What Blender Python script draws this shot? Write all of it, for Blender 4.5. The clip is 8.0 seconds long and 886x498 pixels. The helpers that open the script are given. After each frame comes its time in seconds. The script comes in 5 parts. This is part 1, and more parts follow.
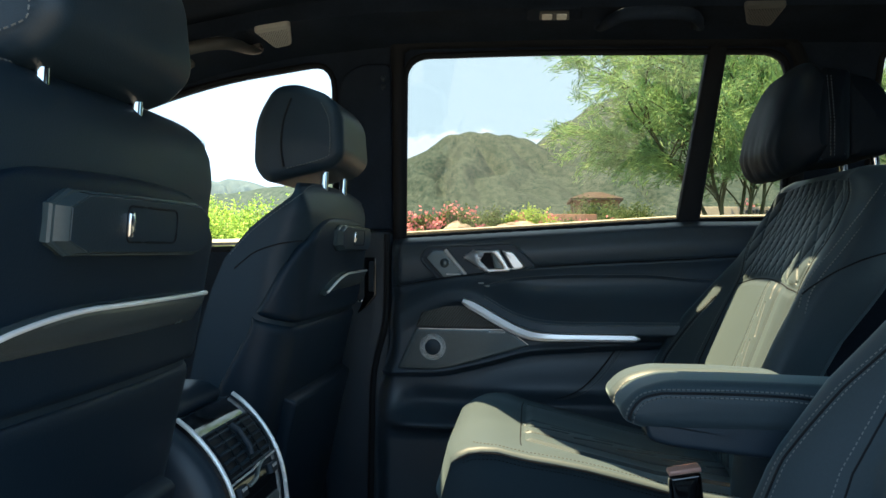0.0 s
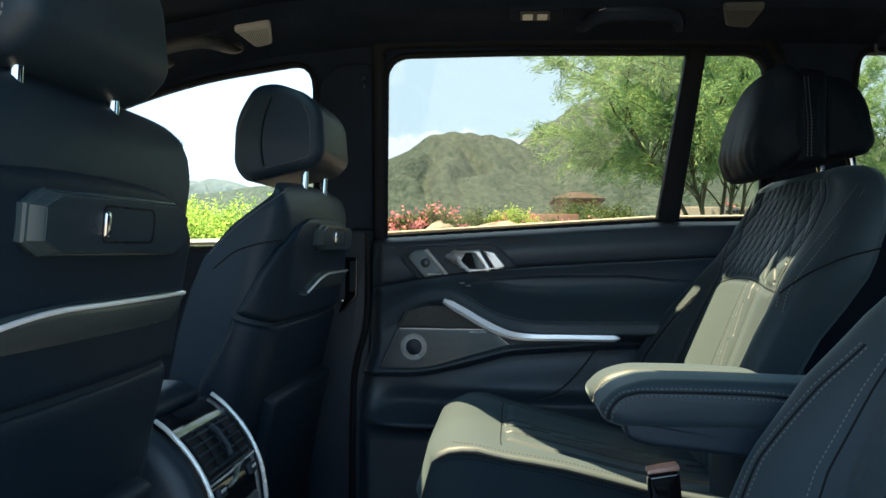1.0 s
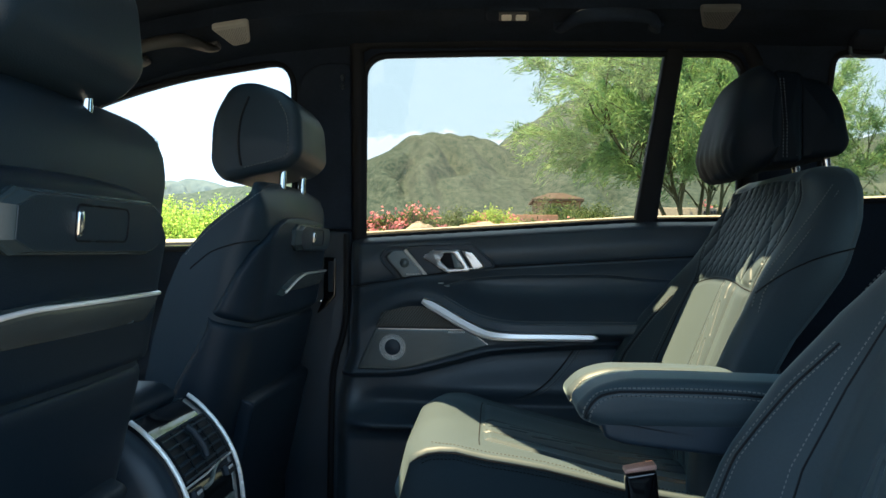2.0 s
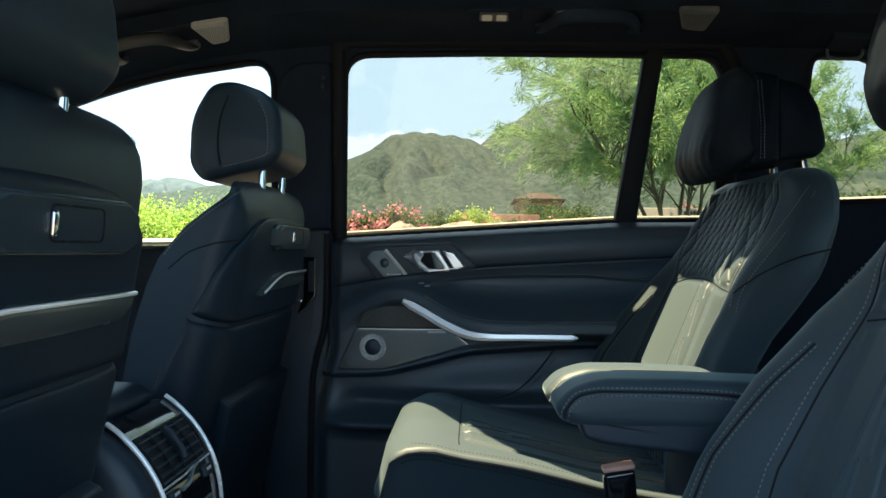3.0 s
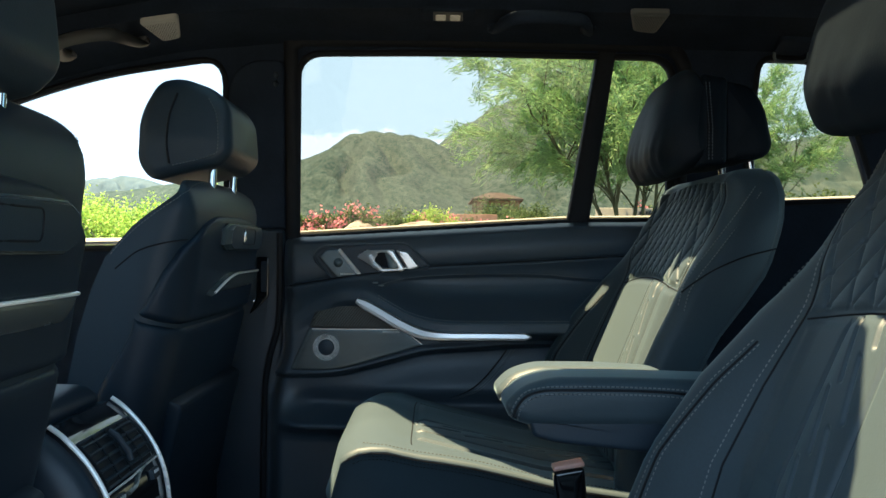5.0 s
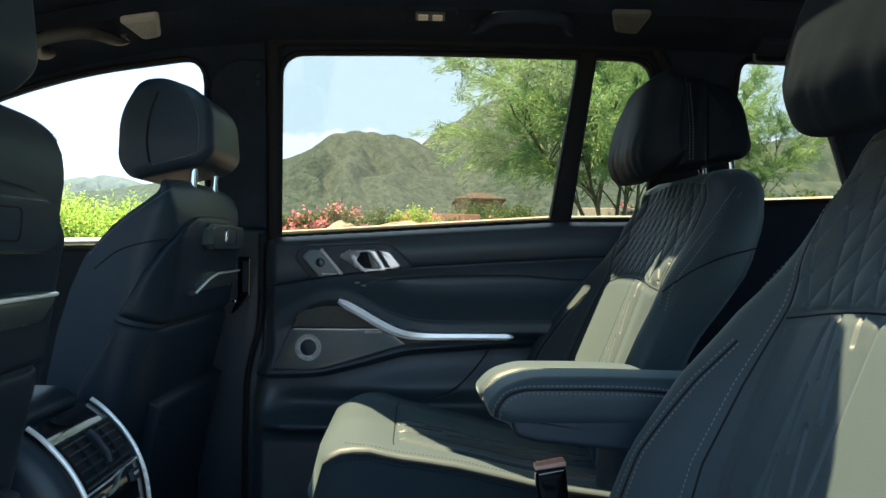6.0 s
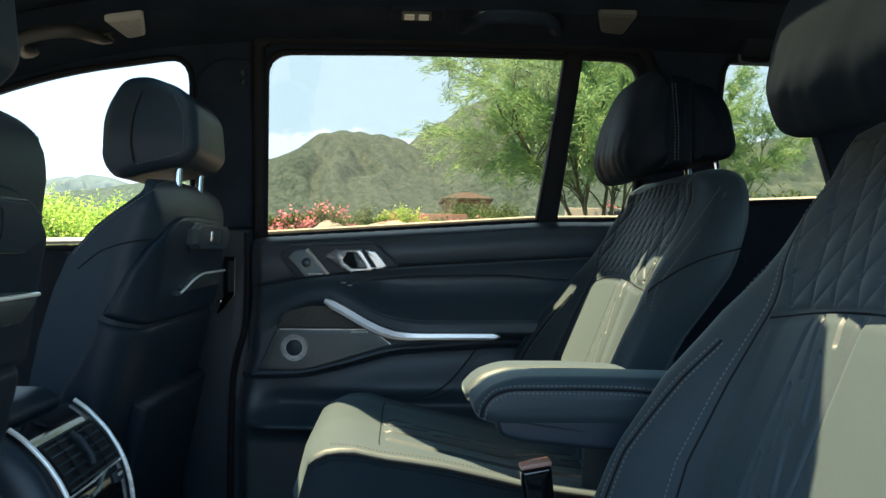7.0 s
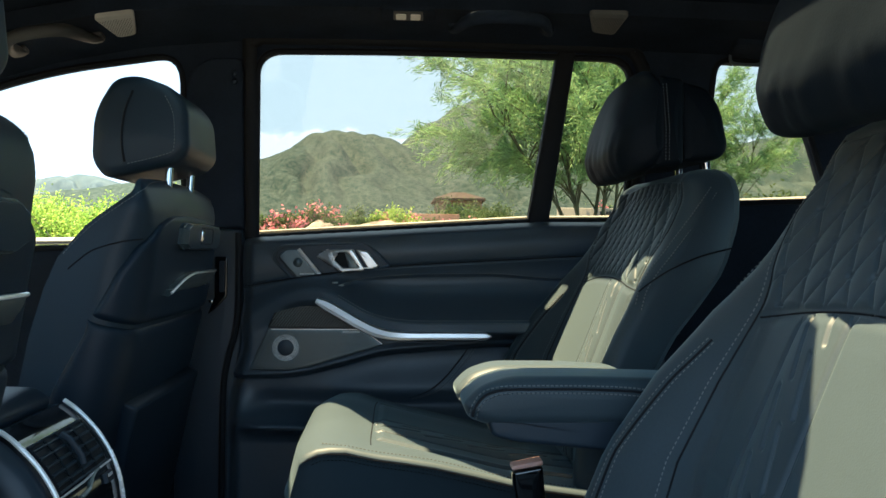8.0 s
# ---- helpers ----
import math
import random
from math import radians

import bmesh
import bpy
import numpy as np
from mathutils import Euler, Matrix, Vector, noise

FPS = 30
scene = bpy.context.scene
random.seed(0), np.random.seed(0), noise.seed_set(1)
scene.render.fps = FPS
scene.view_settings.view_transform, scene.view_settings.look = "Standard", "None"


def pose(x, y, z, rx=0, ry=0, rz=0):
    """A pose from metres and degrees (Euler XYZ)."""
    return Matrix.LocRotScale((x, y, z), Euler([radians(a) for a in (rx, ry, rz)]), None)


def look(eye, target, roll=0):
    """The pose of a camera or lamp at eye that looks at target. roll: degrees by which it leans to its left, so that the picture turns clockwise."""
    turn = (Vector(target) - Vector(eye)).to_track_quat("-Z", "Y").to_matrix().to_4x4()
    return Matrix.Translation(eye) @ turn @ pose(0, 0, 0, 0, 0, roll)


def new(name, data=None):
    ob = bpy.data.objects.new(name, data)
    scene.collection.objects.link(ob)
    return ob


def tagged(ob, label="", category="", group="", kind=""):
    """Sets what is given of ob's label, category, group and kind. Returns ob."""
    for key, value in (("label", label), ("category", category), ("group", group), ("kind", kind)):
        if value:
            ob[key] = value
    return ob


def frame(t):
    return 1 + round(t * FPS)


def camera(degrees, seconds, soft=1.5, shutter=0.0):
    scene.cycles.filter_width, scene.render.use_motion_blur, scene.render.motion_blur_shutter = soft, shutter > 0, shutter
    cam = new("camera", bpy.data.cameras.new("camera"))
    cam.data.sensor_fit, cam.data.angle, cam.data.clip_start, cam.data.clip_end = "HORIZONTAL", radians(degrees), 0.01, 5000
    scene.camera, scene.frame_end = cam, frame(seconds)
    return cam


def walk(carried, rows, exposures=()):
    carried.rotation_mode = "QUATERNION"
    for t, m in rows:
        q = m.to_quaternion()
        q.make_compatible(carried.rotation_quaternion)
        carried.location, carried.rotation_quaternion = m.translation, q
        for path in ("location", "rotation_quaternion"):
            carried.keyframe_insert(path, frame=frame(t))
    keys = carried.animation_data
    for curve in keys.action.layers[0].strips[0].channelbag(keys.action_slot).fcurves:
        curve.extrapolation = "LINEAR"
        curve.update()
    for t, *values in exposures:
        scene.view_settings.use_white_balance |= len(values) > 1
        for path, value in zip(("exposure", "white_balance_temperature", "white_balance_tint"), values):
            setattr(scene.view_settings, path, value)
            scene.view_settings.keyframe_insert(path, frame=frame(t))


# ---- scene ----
from mathutils.geometry import delaunay_2d_cdt

cam = camera(54.3, 8.0)
PATH = [
    (0, (0.271, -0.929, 1.236), (0.07, 1.061, 1.231), 0.4),
    (0.5, (0.273, -0.929, 1.236), (0.092, 1.063, 1.231), 0.4),
    (1, (0.274, -0.929, 1.236), (0.113, 1.065, 1.231), 0.4),
    (1.5, (0.275, -0.928, 1.235), (0.138, 1.067, 1.231), 0.4),
    (3, (0.278, -0.927, 1.236), (0.206, 1.071, 1.232), 0.5),
    (3.5, (0.28, -0.927, 1.236), (0.231, 1.072, 1.231), 0.5),
    (4, (0.281, -0.926, 1.236), (0.257, 1.074, 1.232), 0.5),
    (4.5, (0.284, -0.926, 1.236), (0.285, 1.074, 1.232), 0.5),
    (6, (0.287, -0.926, 1.236), (0.351, 1.073, 1.232), 0.5),
    (6.5, (0.287, -0.926, 1.236), (0.367, 1.073, 1.232), 0.5),
    (7, (0.289, -0.925, 1.236), (0.382, 1.073, 1.232), 0.5),
    (7.5, (0.29, -0.925, 1.236), (0.394, 1.072, 1.232), 0.5),
    (8, (0.29, -0.925, 1.236), (0.401, 1.072, 1.232), 0.5),
]
walk(cam, [(t, look(eye, target, roll)) for t, eye, target, roll in PATH], exposures=[(0.0, 2.43, 4550, 2), (8.0, 2.43, 4550, 2)])

# ---- sky and sun ----
SUN_FROM = Vector((-0.27, -0.10, 1.0)).normalized()   # towards the sun
world = bpy.data.worlds.new("world")
scene.world = world
world.use_nodes = True
wn, wl = world.node_tree.nodes, world.node_tree.links
sky = wn.new("ShaderNodeTexSky")
sky.sky_type = "NISHITA"
sky.sun_disc = False
sky.sun_elevation = math.asin(SUN_FROM.z)
sky.sun_rotation = math.atan2(SUN_FROM.x, SUN_FROM.y)
sky.dust_density = 3.0
haze = wn.new("ShaderNodeMix")
haze.data_type = "RGBA"
haze.inputs["Factor"].default_value = 0.92
haze.inputs["B"].default_value = (2.64, 2.78, 2.62, 1)
wl.new(sky.outputs[0], haze.inputs["A"])
wl.new(haze.outputs["Result"], wn["Background"].inputs[0])
wn["Background"].inputs[1].default_value = 0.119
sun = new("sun", bpy.data.lights.new("sun", "SUN"))
sun.data.energy = 6.2
sun.data.angle = radians(0.55)
sun.data.color = (1.0, 0.605, 0.235)
sun.rotation_euler = (-SUN_FROM).to_track_quat("-Z", "Y").to_euler()


# ---- materials ----
def material(name, colour, rough=0.5, metal=0.0, grain=0.0, size=400.0, vary=0.15, spots=6.0, coat=0.0, spec=0.5, cells=False):
    """Principled surface with two scales of colour variation and a fine relief."""
    m = bpy.data.materials.new(name)
    m.use_nodes = True
    n, l = m.node_tree.nodes, m.node_tree.links
    b = n["Principled BSDF"]
    b.inputs["Roughness"].default_value = rough
    b.inputs["Metallic"].default_value = metal
    b.inputs["Coat Weight"].default_value = coat
    b.inputs["Specular IOR Level"].default_value = spec
    co = n.new("ShaderNodeTexCoord")
    wide = n.new("ShaderNodeTexNoise")
    wide.inputs["Scale"].default_value = spots
    wide.inputs["Detail"].default_value = 5
    fine = n.new("ShaderNodeTexNoise")
    fine.inputs["Scale"].default_value = size * 0.5
    fine.inputs["Detail"].default_value = 2
    l.new(co.outputs["Object"], wide.inputs["Vector"])
    l.new(co.outputs["Object"], fine.inputs["Vector"])
    add = n.new("ShaderNodeMath")
    add.operation = "MULTIPLY_ADD"
    add.inputs[1].default_value = 0.4
    l.new(fine.outputs["Fac"], add.inputs[0])
    l.new(wide.outputs["Fac"], add.inputs[2])
    ramp = n.new("ShaderNodeValToRGB")
    lo = [c * (1 - vary) for c in colour]
    hi = [min(1, c * (1 + vary)) for c in colour]
    ramp.color_ramp.elements[0].position, ramp.color_ramp.elements[0].color = 0.45, (*lo, 1)
    ramp.color_ramp.elements[1].position, ramp.color_ramp.elements[1].color = 0.95, (*hi, 1)
    l.new(add.outputs[0], ramp.inputs[0])
    l.new(ramp.outputs[0], b.inputs["Base Color"])
    rr = n.new("ShaderNodeMapRange")
    rr.inputs[3].default_value, rr.inputs[4].default_value = max(0.02, rough - 0.07), min(1, rough + 0.07)
    l.new(wide.outputs["Fac"], rr.inputs[0])
    l.new(rr.outputs[0], b.inputs["Roughness"])
    if grain:
        if cells:
            tex = n.new("ShaderNodeTexVoronoi")
            tex.feature = "SMOOTH_F1"
            tex.inputs["Scale"].default_value = size
            out = tex.outputs["Distance"]
        else:
            tex = n.new("ShaderNodeTexNoise")
            tex.inputs["Scale"].default_value = size
            tex.inputs["Detail"].default_value = 4
            out = tex.outputs["Fac"]
        l.new(co.outputs["Object"], tex.inputs["Vector"])
        bump = n.new("ShaderNodeBump")
        bump.inputs["Strength"].default_value = grain
        bump.inputs["Distance"].default_value = 0.0006 if size > 60 else 0.004
        l.new(out, bump.inputs["Height"])
        l.new(bump.outputs[0], b.inputs["Normal"])
    return m


LEATHER = material("seat leather", (0.0375, 0.052, 0.064), 0.50, grain=0.10, size=800, cells=True, vary=0.12, spec=0.38)
# teal sheen stands in for skylight missing on the seat backs
LEATHER.node_tree.nodes["Principled BSDF"].inputs["Sheen Weight"].default_value = 0.20
LEATHER.node_tree.nodes["Principled BSDF"].inputs["Sheen Roughness"].default_value = 0.40
LEATHER.node_tree.nodes["Principled BSDF"].inputs["Sheen Tint"].default_value = (0.70, 0.92, 1.0, 1)
LEATHER_SOFT = material("pillow leather", (0.0046, 0.0078, 0.0125), 0.55, grain=0.15, size=800, cells=True, vary=0.12, spec=0.15)
DOOR_LEATHER = material("door leather", (0.048, 0.064, 0.084), 0.40, grain=0.15, size=900, cells=True, vary=0.12)
SHELL = material("seat shell", (0.006, 0.0135, 0.025), 0.46, grain=0.3, size=700, vary=0.10, spec=0.35)
# darker copy of the seat leather: the front seats' shade is put into its colour
SHADED_LEATHER = material("seat leather in shade tone", (0.014, 0.025, 0.038), 0.46, grain=0.2, size=800, cells=True, vary=0.12, spec=0.4)
# lightened so the mount's bevels look lit beside its darker face
MOUNT = material("lit mount plastic", (0.045, 0.062, 0.070), 0.27, grain=0.1, size=900, vary=0.10)
SUEDE = material("suede headliner", (0.020, 0.027, 0.042), 0.95, grain=0.5, size=350, vary=0.25, spots=14, spec=0.15)
PLASTIC = material("soft black plastic", (0.016, 0.026, 0.040), 0.45, grain=0.3, size=1200, vary=0.10)
GLOSS = material("piano black", (0.006, 0.006, 0.007), 0.06, vary=0.1, coat=1.0)
ALU = material("satin aluminium", (0.75, 0.71, 0.67), 0.33, metal=1.0, grain=0.05, size=1500, vary=0.04)
TRIM_GREY = material("dark aluminium trim", (0.20, 0.225, 0.225), 0.34, metal=0.6, grain=0.02, size=900, vary=0.06)
STRIP = material("smoked metal trim", (0.15, 0.175, 0.175), 0.26, metal=0.6, grain=0.02, size=900, vary=0.06)
SILVER = material("brushed silver", (0.95, 0.94, 0.93), 0.26, metal=0.25, coat=0.4, grain=0.06, size=1500, vary=0.05)
CHROME = material("chrome", (0.85, 0.85, 0.85), 0.06, metal=1.0, vary=0.02)
GRILLE = material("grille metal", (0.085, 0.105, 0.115), 0.30, metal=0.6, coat=0.1, grain=0.25, size=1600, vary=0.08)
GREY_PLASTIC = material("lit grey speaker plastic", (0.46, 0.45, 0.40), 0.6, grain=0.4, size=1300, vary=0.08)
RUBBER = material("rubber seal", (0.010, 0.011, 0.014), 0.6, grain=0.3, size=500, vary=0.1, spec=0.2)
VENT_BLACK = material("vent plastic", (0.0045, 0.008, 0.012), 0.35, vary=0.1, spec=0.4)
CARPET = material("black carpet", (0.016, 0.016, 0.018), 0.95, grain=1.0, size=450, vary=0.3, spec=0.1)
THREAD = material("grey thread", (0.145, 0.155, 0.155), 0.7, vary=0.1)
# same thread, colour darkened to offset the sun on the cushion
SUN_THREAD = material("grey thread darkened for sun", (0.022, 0.028, 0.030), 0.7, vary=0.1)
CREAM = material("pale ledge vinyl", (0.40, 0.43, 0.42), 0.6, grain=0.3, size=900, vary=0.08)
HANDLE = material("lightened handle vinyl", (0.058, 0.058, 0.055), 0.5, grain=0.3, size=900, vary=0.1)
SHADED_GREY = material("shaded grey speaker plastic", (0.13, 0.135, 0.125), 0.7, grain=0.5, size=1300, vary=0.1)
INLAY = material("dark woven inlay", (0.020, 0.023, 0.027), 0.35, vary=0.1, coat=0.15)
BUCKLE_RED = material("buckle tip", (0.78, 0.46, 0.36), 0.35, vary=0.1)
LAMP_LENS = material("lamp lens", (0.92, 0.88, 0.78), 0.25, vary=0.05)
LETTER = material("light lettering", (0.6, 0.6, 0.6), 0.5, vary=0.02)


# ---- mesh helpers ----
def thing(name, at, label, category, group="", kind=""):
    ob = new(name)
    ob.location = at
    ob.empty_display_size = 0.05
    bpy.context.view_layer.update()
    return tagged(ob, label, category, group, kind)


def finish(bm, smooth):
    bmesh.ops.recalc_face_normals(bm, faces=bm.faces)
    for f in bm.faces:
        f.smooth = smooth


def part(name, bm, mat, parent=None, label="", smooth=True, sharp=40):
    """Links a bmesh, given in world metres, as one mesh object under its thing."""
    finish(bm, smooth)
    me = bpy.data.meshes.new(name)
    if smooth and sharp:
        for e in bm.edges:
            if len(e.link_faces) == 2 and e.calc_face_angle(0) > radians(sharp):
                e.smooth = False
    bm.to_mesh(me)
    bm.free()
    me.materials.append(mat)
    ob = new(name, me)
    if parent:
        root = parent
        at = Vector((0, 0, 0))
        while root:
            at += root.location
            root = root.parent
        me.transform(Matrix.Translation(-at))
        ob.parent = parent
    if label:
        ob["label"] = label
    return ob


def smooth_line(points, n=8, closed=False):
    """Catmull-Rom through the points."""
    pts = [Vector(p) for p in points]
    out = []
    k = len(pts)
    for i in range(k if closed else k - 1):
        if closed:
            a, b, c, d = pts[i - 1], pts[i], pts[(i + 1) % k], pts[(i + 2) % k]
        else:
            a, b, c, d = pts[max(i - 1, 0)], pts[i], pts[i + 1], pts[min(i + 2, k - 1)]
        for j in range(n):
            t = j / n
            out.append(0.5 * (2 * b + (c - a) * t + (2 * a - 5 * b + 4 * c - d) * t * t + (3 * b - a - 3 * c + d) * t ** 3))
    if not closed:
        out.append(pts[-1])
    return out


def rounded(points, r, n=5):
    """A closed 2D outline whose corners are rounded by r (a number, or one for each corner)."""
    out = []
    k = len(points)
    for i in range(k):
        a, b, c = (Vector(points[j][:2]) for j in (i - 1, i, (i + 1) % k))
        ri = r[i] if isinstance(r, (list, tuple)) else r
        la, lc = (a - b).length, (c - b).length
        ua, uc = (a - b) / la, (c - b) / lc
        d = min(ri, 0.45 * la, 0.45 * lc)
        p, q = b + ua * d, b + uc * d
        for j in range(n + 1):
            t = j / n
            out.append((1 - t) ** 2 * p + 2 * t * (1 - t) * b + t * t * q)
    return out


def loft(bm, rings, closed=True, caps=True):
    rows = [[bm.verts.new(p) for p in ring] for ring in rings]
    k = len(rows[0])
    for a, b in zip(rows, rows[1:]):
        for i in range(k if closed else k - 1):
            j = (i + 1) % k
            bm.faces.new((a[i], a[j], b[j], b[i]))
    if caps and closed:
        for row in (rows[0], rows[-1]):
            c = bm.verts.new(sum((v.co for v in row), Vector()) / k)
            for i in range(k):
                bm.faces.new((row[i], row[(i + 1) % k], c))
    return rows


def pad(bm, outline, place, depth, r=0.006, crown=0.0, steps=4, rings=5):
    """A slab with rounded rims over a closed 2D outline; place(u, v, w) gives the world point, w is the height over the base."""
    pts = [Vector(p[:2]) for p in outline]
    k = len(pts)
    area = sum(pts[i].x * pts[(i + 1) % k].y - pts[(i + 1) % k].x * pts[i].y for i in range(k))
    sgn = 1 if area > 0 else -1
    normals = []
    for i in range(k):
        d = (pts[(i + 1) % k] - pts[i - 1])
        d = d.normalized() if d.length > 1e-9 else Vector((1, 0))
        normals.append(Vector((-d.y, d.x)) * sgn)
    cen = sum(pts, Vector((0, 0))) / k
    layers = [[(p.x, p.y, 0.0) for p in pts]]
    for s in range(steps + 1):
        a = math.pi / 2 * s / steps
        off, w = r * (1 - math.cos(a)), depth - r + r * math.sin(a)
        layers.append([((p + nn * off).x, (p + nn * off).y, w) for p, nn in zip(pts, normals)])
    rim = [Vector((p[0], p[1])) for p in layers[-1]]
    for s in range(1, rings + 1):
        f = 1 - s / (rings + 1)
        layers.append([(*(cen + (p - cen) * f), depth + crown * (1 - f * f)) for p in rim])
    return loft(bm, [[place(*p) for p in lay] for lay in layers])


def tube(bm, points, radius, sides=8, closed=False, flat=1.0, up=Vector((0, 1, 0))):
    pts = [Vector(p) for p in points]
    k = len(pts)
    rings = []
    for i, p in enumerate(pts):
        d = (pts[(i + 1) % k] if closed or i < k - 1 else p) - (pts[i - 1] if closed or i > 0 else p)
        d.normalize()
        side = d.cross(up)
        if side.length < 1e-4:
            side = d.cross(Vector((1, 0, 0)))
        side.normalize()
        nor = side.cross(d)
        rr = radius(i / max(1, k - 1)) if callable(radius) else radius
        rings.append([p + side * rr * math.cos(a) + nor * rr * flat * math.sin(a) for a in (2 * math.pi * j / sides for j in range(sides))])
    if closed:
        rings.append(rings[0])
    return loft(bm, rings, caps=not closed)


def box(bm, lo, hi, r=0.003):
    made = bmesh.ops.create_cube(bm, size=1)["verts"]
    c, d = (Vector(lo) + Vector(hi)) / 2, Vector(hi) - Vector(lo)
    for v in made:
        v.co = c + Vector((v.co.x * d.x, v.co.y * d.y, v.co.z * d.z))
    if r:
        edges = {e for v in made for e in v.link_edges}
        bmesh.ops.bevel(bm, geom=list(edges), offset=r, segments=2, affect="EDGES", profile=0.5)


def plate(bm, outer, holes, place, thick):
    """A sheet with holes: outlines in 2D, place(u, v, w) gives the world point."""
    loops = [outer, *holes]
    lows = [[bm.verts.new(place(p[0], p[1], 0)) for p in lo] for lo in loops]
    highs = [[bm.verts.new(place(p[0], p[1], thick)) for p in lo] for lo in loops]
    for side in (lows, highs):
        edges = [bm.edges.new((row[i], row[(i + 1) % len(row)])) for row in side for i in range(len(row))]
        bmesh.ops.triangle_fill(bm, use_beauty=True, use_dissolve=False, edges=edges)
    for a, b in zip(lows, highs):
        for i in range(len(a)):
            j = (i + 1) % len(a)
            bm.faces.new((a[i], a[j], b[j], b[i]))


def inside(p, loop):
    """Whether a 2D point lies within a closed outline."""
    odd = False
    for a, b in zip(loop, loop[1:] + loop[:1]):
        if (a[1] > p[1]) != (b[1] > p[1]) and p[0] < a[0] + (b[0] - a[0]) * (p[1] - a[1]) / (b[1] - a[1]):
            odd = not odd
    return odd


def pierced(bm, outer, holes, place, thick):
    """Like plate(), for a sheet with many holes of free outline."""
    pts, edges = [], []
    for lo in [outer, *holes]:
        k = len(pts)
        pts += [Vector(p) for p in lo]
        edges += [(k + i, k + (i + 1) % len(lo)) for i in range(len(lo))]
    flat, rims, tris, *_ = delaunay_2d_cdt(pts, edges, [], 0, 1e-6)
    solid = []
    for t in tris:
        c = sum((flat[i] for i in t), Vector((0, 0))) / len(t)
        if inside(c, outer) and not any(inside(c, h) for h in holes):
            solid.append(t)
    sides = [[bm.verts.new(place(p.x, p.y, w)) for p in flat] for w in (0, thick)]
    count = {}
    for t in solid:
        for side in sides:
            bm.faces.new([side[i] for i in t])
        for a, b in zip(t, t[1:] + t[:1]):
            count.setdefault(frozenset((a, b)), []).append((a, b))
    for rows in count.values():
        if len(rows) == 1:
            a, b = rows[0]
            bm.faces.new((sides[0][a], sides[0][b], sides[1][b], sides[1][a]))
    bmesh.ops.delete(bm, geom=[v for v in bm.verts if not v.link_faces], context="VERTS")


def stitches(bm, points, pitch=0.0050, length=0.0032, radius=0.00062, normal=Vector((0, -1, 0))):
    """Short threads along a line."""
    pts = [Vector(p) for p in points]
    gone, at = 0.0, 0.0
    for a, b in zip(pts, pts[1:]):
        d = (b - a).length
        while at < gone + d and d > 1e-9:
            t = (at - gone) / d
            p, u = a.lerp(b, t), (b - a) / d
            s = u.cross(normal).normalized() * radius
            h = normal * radius
            e = u * length / 2
            q = [bm.verts.new(x) for x in (p - e - s - h * 0.5, p - e + s - h * 0.5, p + e + s - h * 0.5, p + e - s - h * 0.5,
                                           p - e * 0.7 + h, p + e * 0.7 + h)]
            for f in ((0, 3, 5, 4), (1, 4, 5, 2), (0, 4, 1), (3, 2, 5)):
                bm.faces.new([q[i] for i in f])
            at += pitch
        gone += d


def interp(x, table):
    xs, ys = zip(*table)
    return float(np.interp(x, xs, ys))


def ease(t):
    t = max(0.0, min(1.0, t))
    return t * t * (3 - 2 * t)


def puff(bm, outline, place, width, r, crown=0.0, steps=5, rings=4):
    """A body with both faces rounded over a closed 2D outline; place(u, v, w), w from -width/2 to width/2."""
    pts = [Vector(p[:2]) for p in outline]
    k = len(pts)
    area = sum(pts[i].x * pts[(i + 1) % k].y - pts[(i + 1) % k].x * pts[i].y for i in range(k))
    sgn = 1 if area > 0 else -1
    nor = []
    for i in range(k):
        d = (pts[(i + 1) % k] - pts[i - 1]).normalized()
        nor.append(Vector((-d.y, d.x)) * sgn)
    cen = sum(pts, Vector((0, 0))) / k
    half = []
    for s in range(steps + 1):
        a = math.pi / 2 * s / steps
        off, w = r * (1 - math.cos(a)), width / 2 - r + r * math.sin(a)
        half.append([(p.x + n.x * off, p.y + n.y * off, w) for p, n in zip(pts, nor)])
    rim = half[-1]
    for s in range(1, rings + 1):
        f = 1 - s / (rings + 1)
        half.append([(cen.x + (p[0] - cen.x) * f, cen.y + (p[1] - cen.y) * f, width / 2 + crown * (1 - f * f)) for p in rim])
    other = [[(a, b, -w) for a, b, w in lay] for lay in reversed(half)]
    return loft(bm, [[place(*p) for p in lay] for lay in other + half])


# ---- the car body ----
MID = 0.035                      # the car's middle line
TOP_LINE = [(-1.6, 1.02), (-1.0, 1.27), (-0.7, 1.43), (-0.493, 1.515), (-0.34, 1.559), (-0.178, 1.589), (0, 1.604), (0.3, 1.607),
            (0.7, 1.602), (1.0, 1.597), (1.7, 1.56)]
RISE = [(0.45, 0.07), (0.50, 0.055), (0.56, 0.04), (0.62, 0.03), (0.68, 0.02), (0.72, 0.012), (0.80, 0.0)]


def roof_z(x, y):
    return interp(x, TOP_LINE) + interp(y, RISE)


def side_y(z):
    return 0.790 - 0.13 * max(0.0, z - 1.26)


FRONT_GLASS = rounded([(-1.02, 1.212), (-0.114, 1.234), (-0.108, 1.594), (-0.34, 1.559), (-0.493, 1.515), (-0.70, 1.43)],
                      [0.03, 0.02, 0.055, 0.1, 0.1, 0.1])
REAR_GLASS = rounded([(0.023, 1.252), (0.56, 1.288), (0.745, 1.292), (0.742, 1.600), (0.30, 1.605), (0.030, 1.601)],
                     [0.006, 0.1, 0.02, 0.048, 0.1, 0.045], 8)
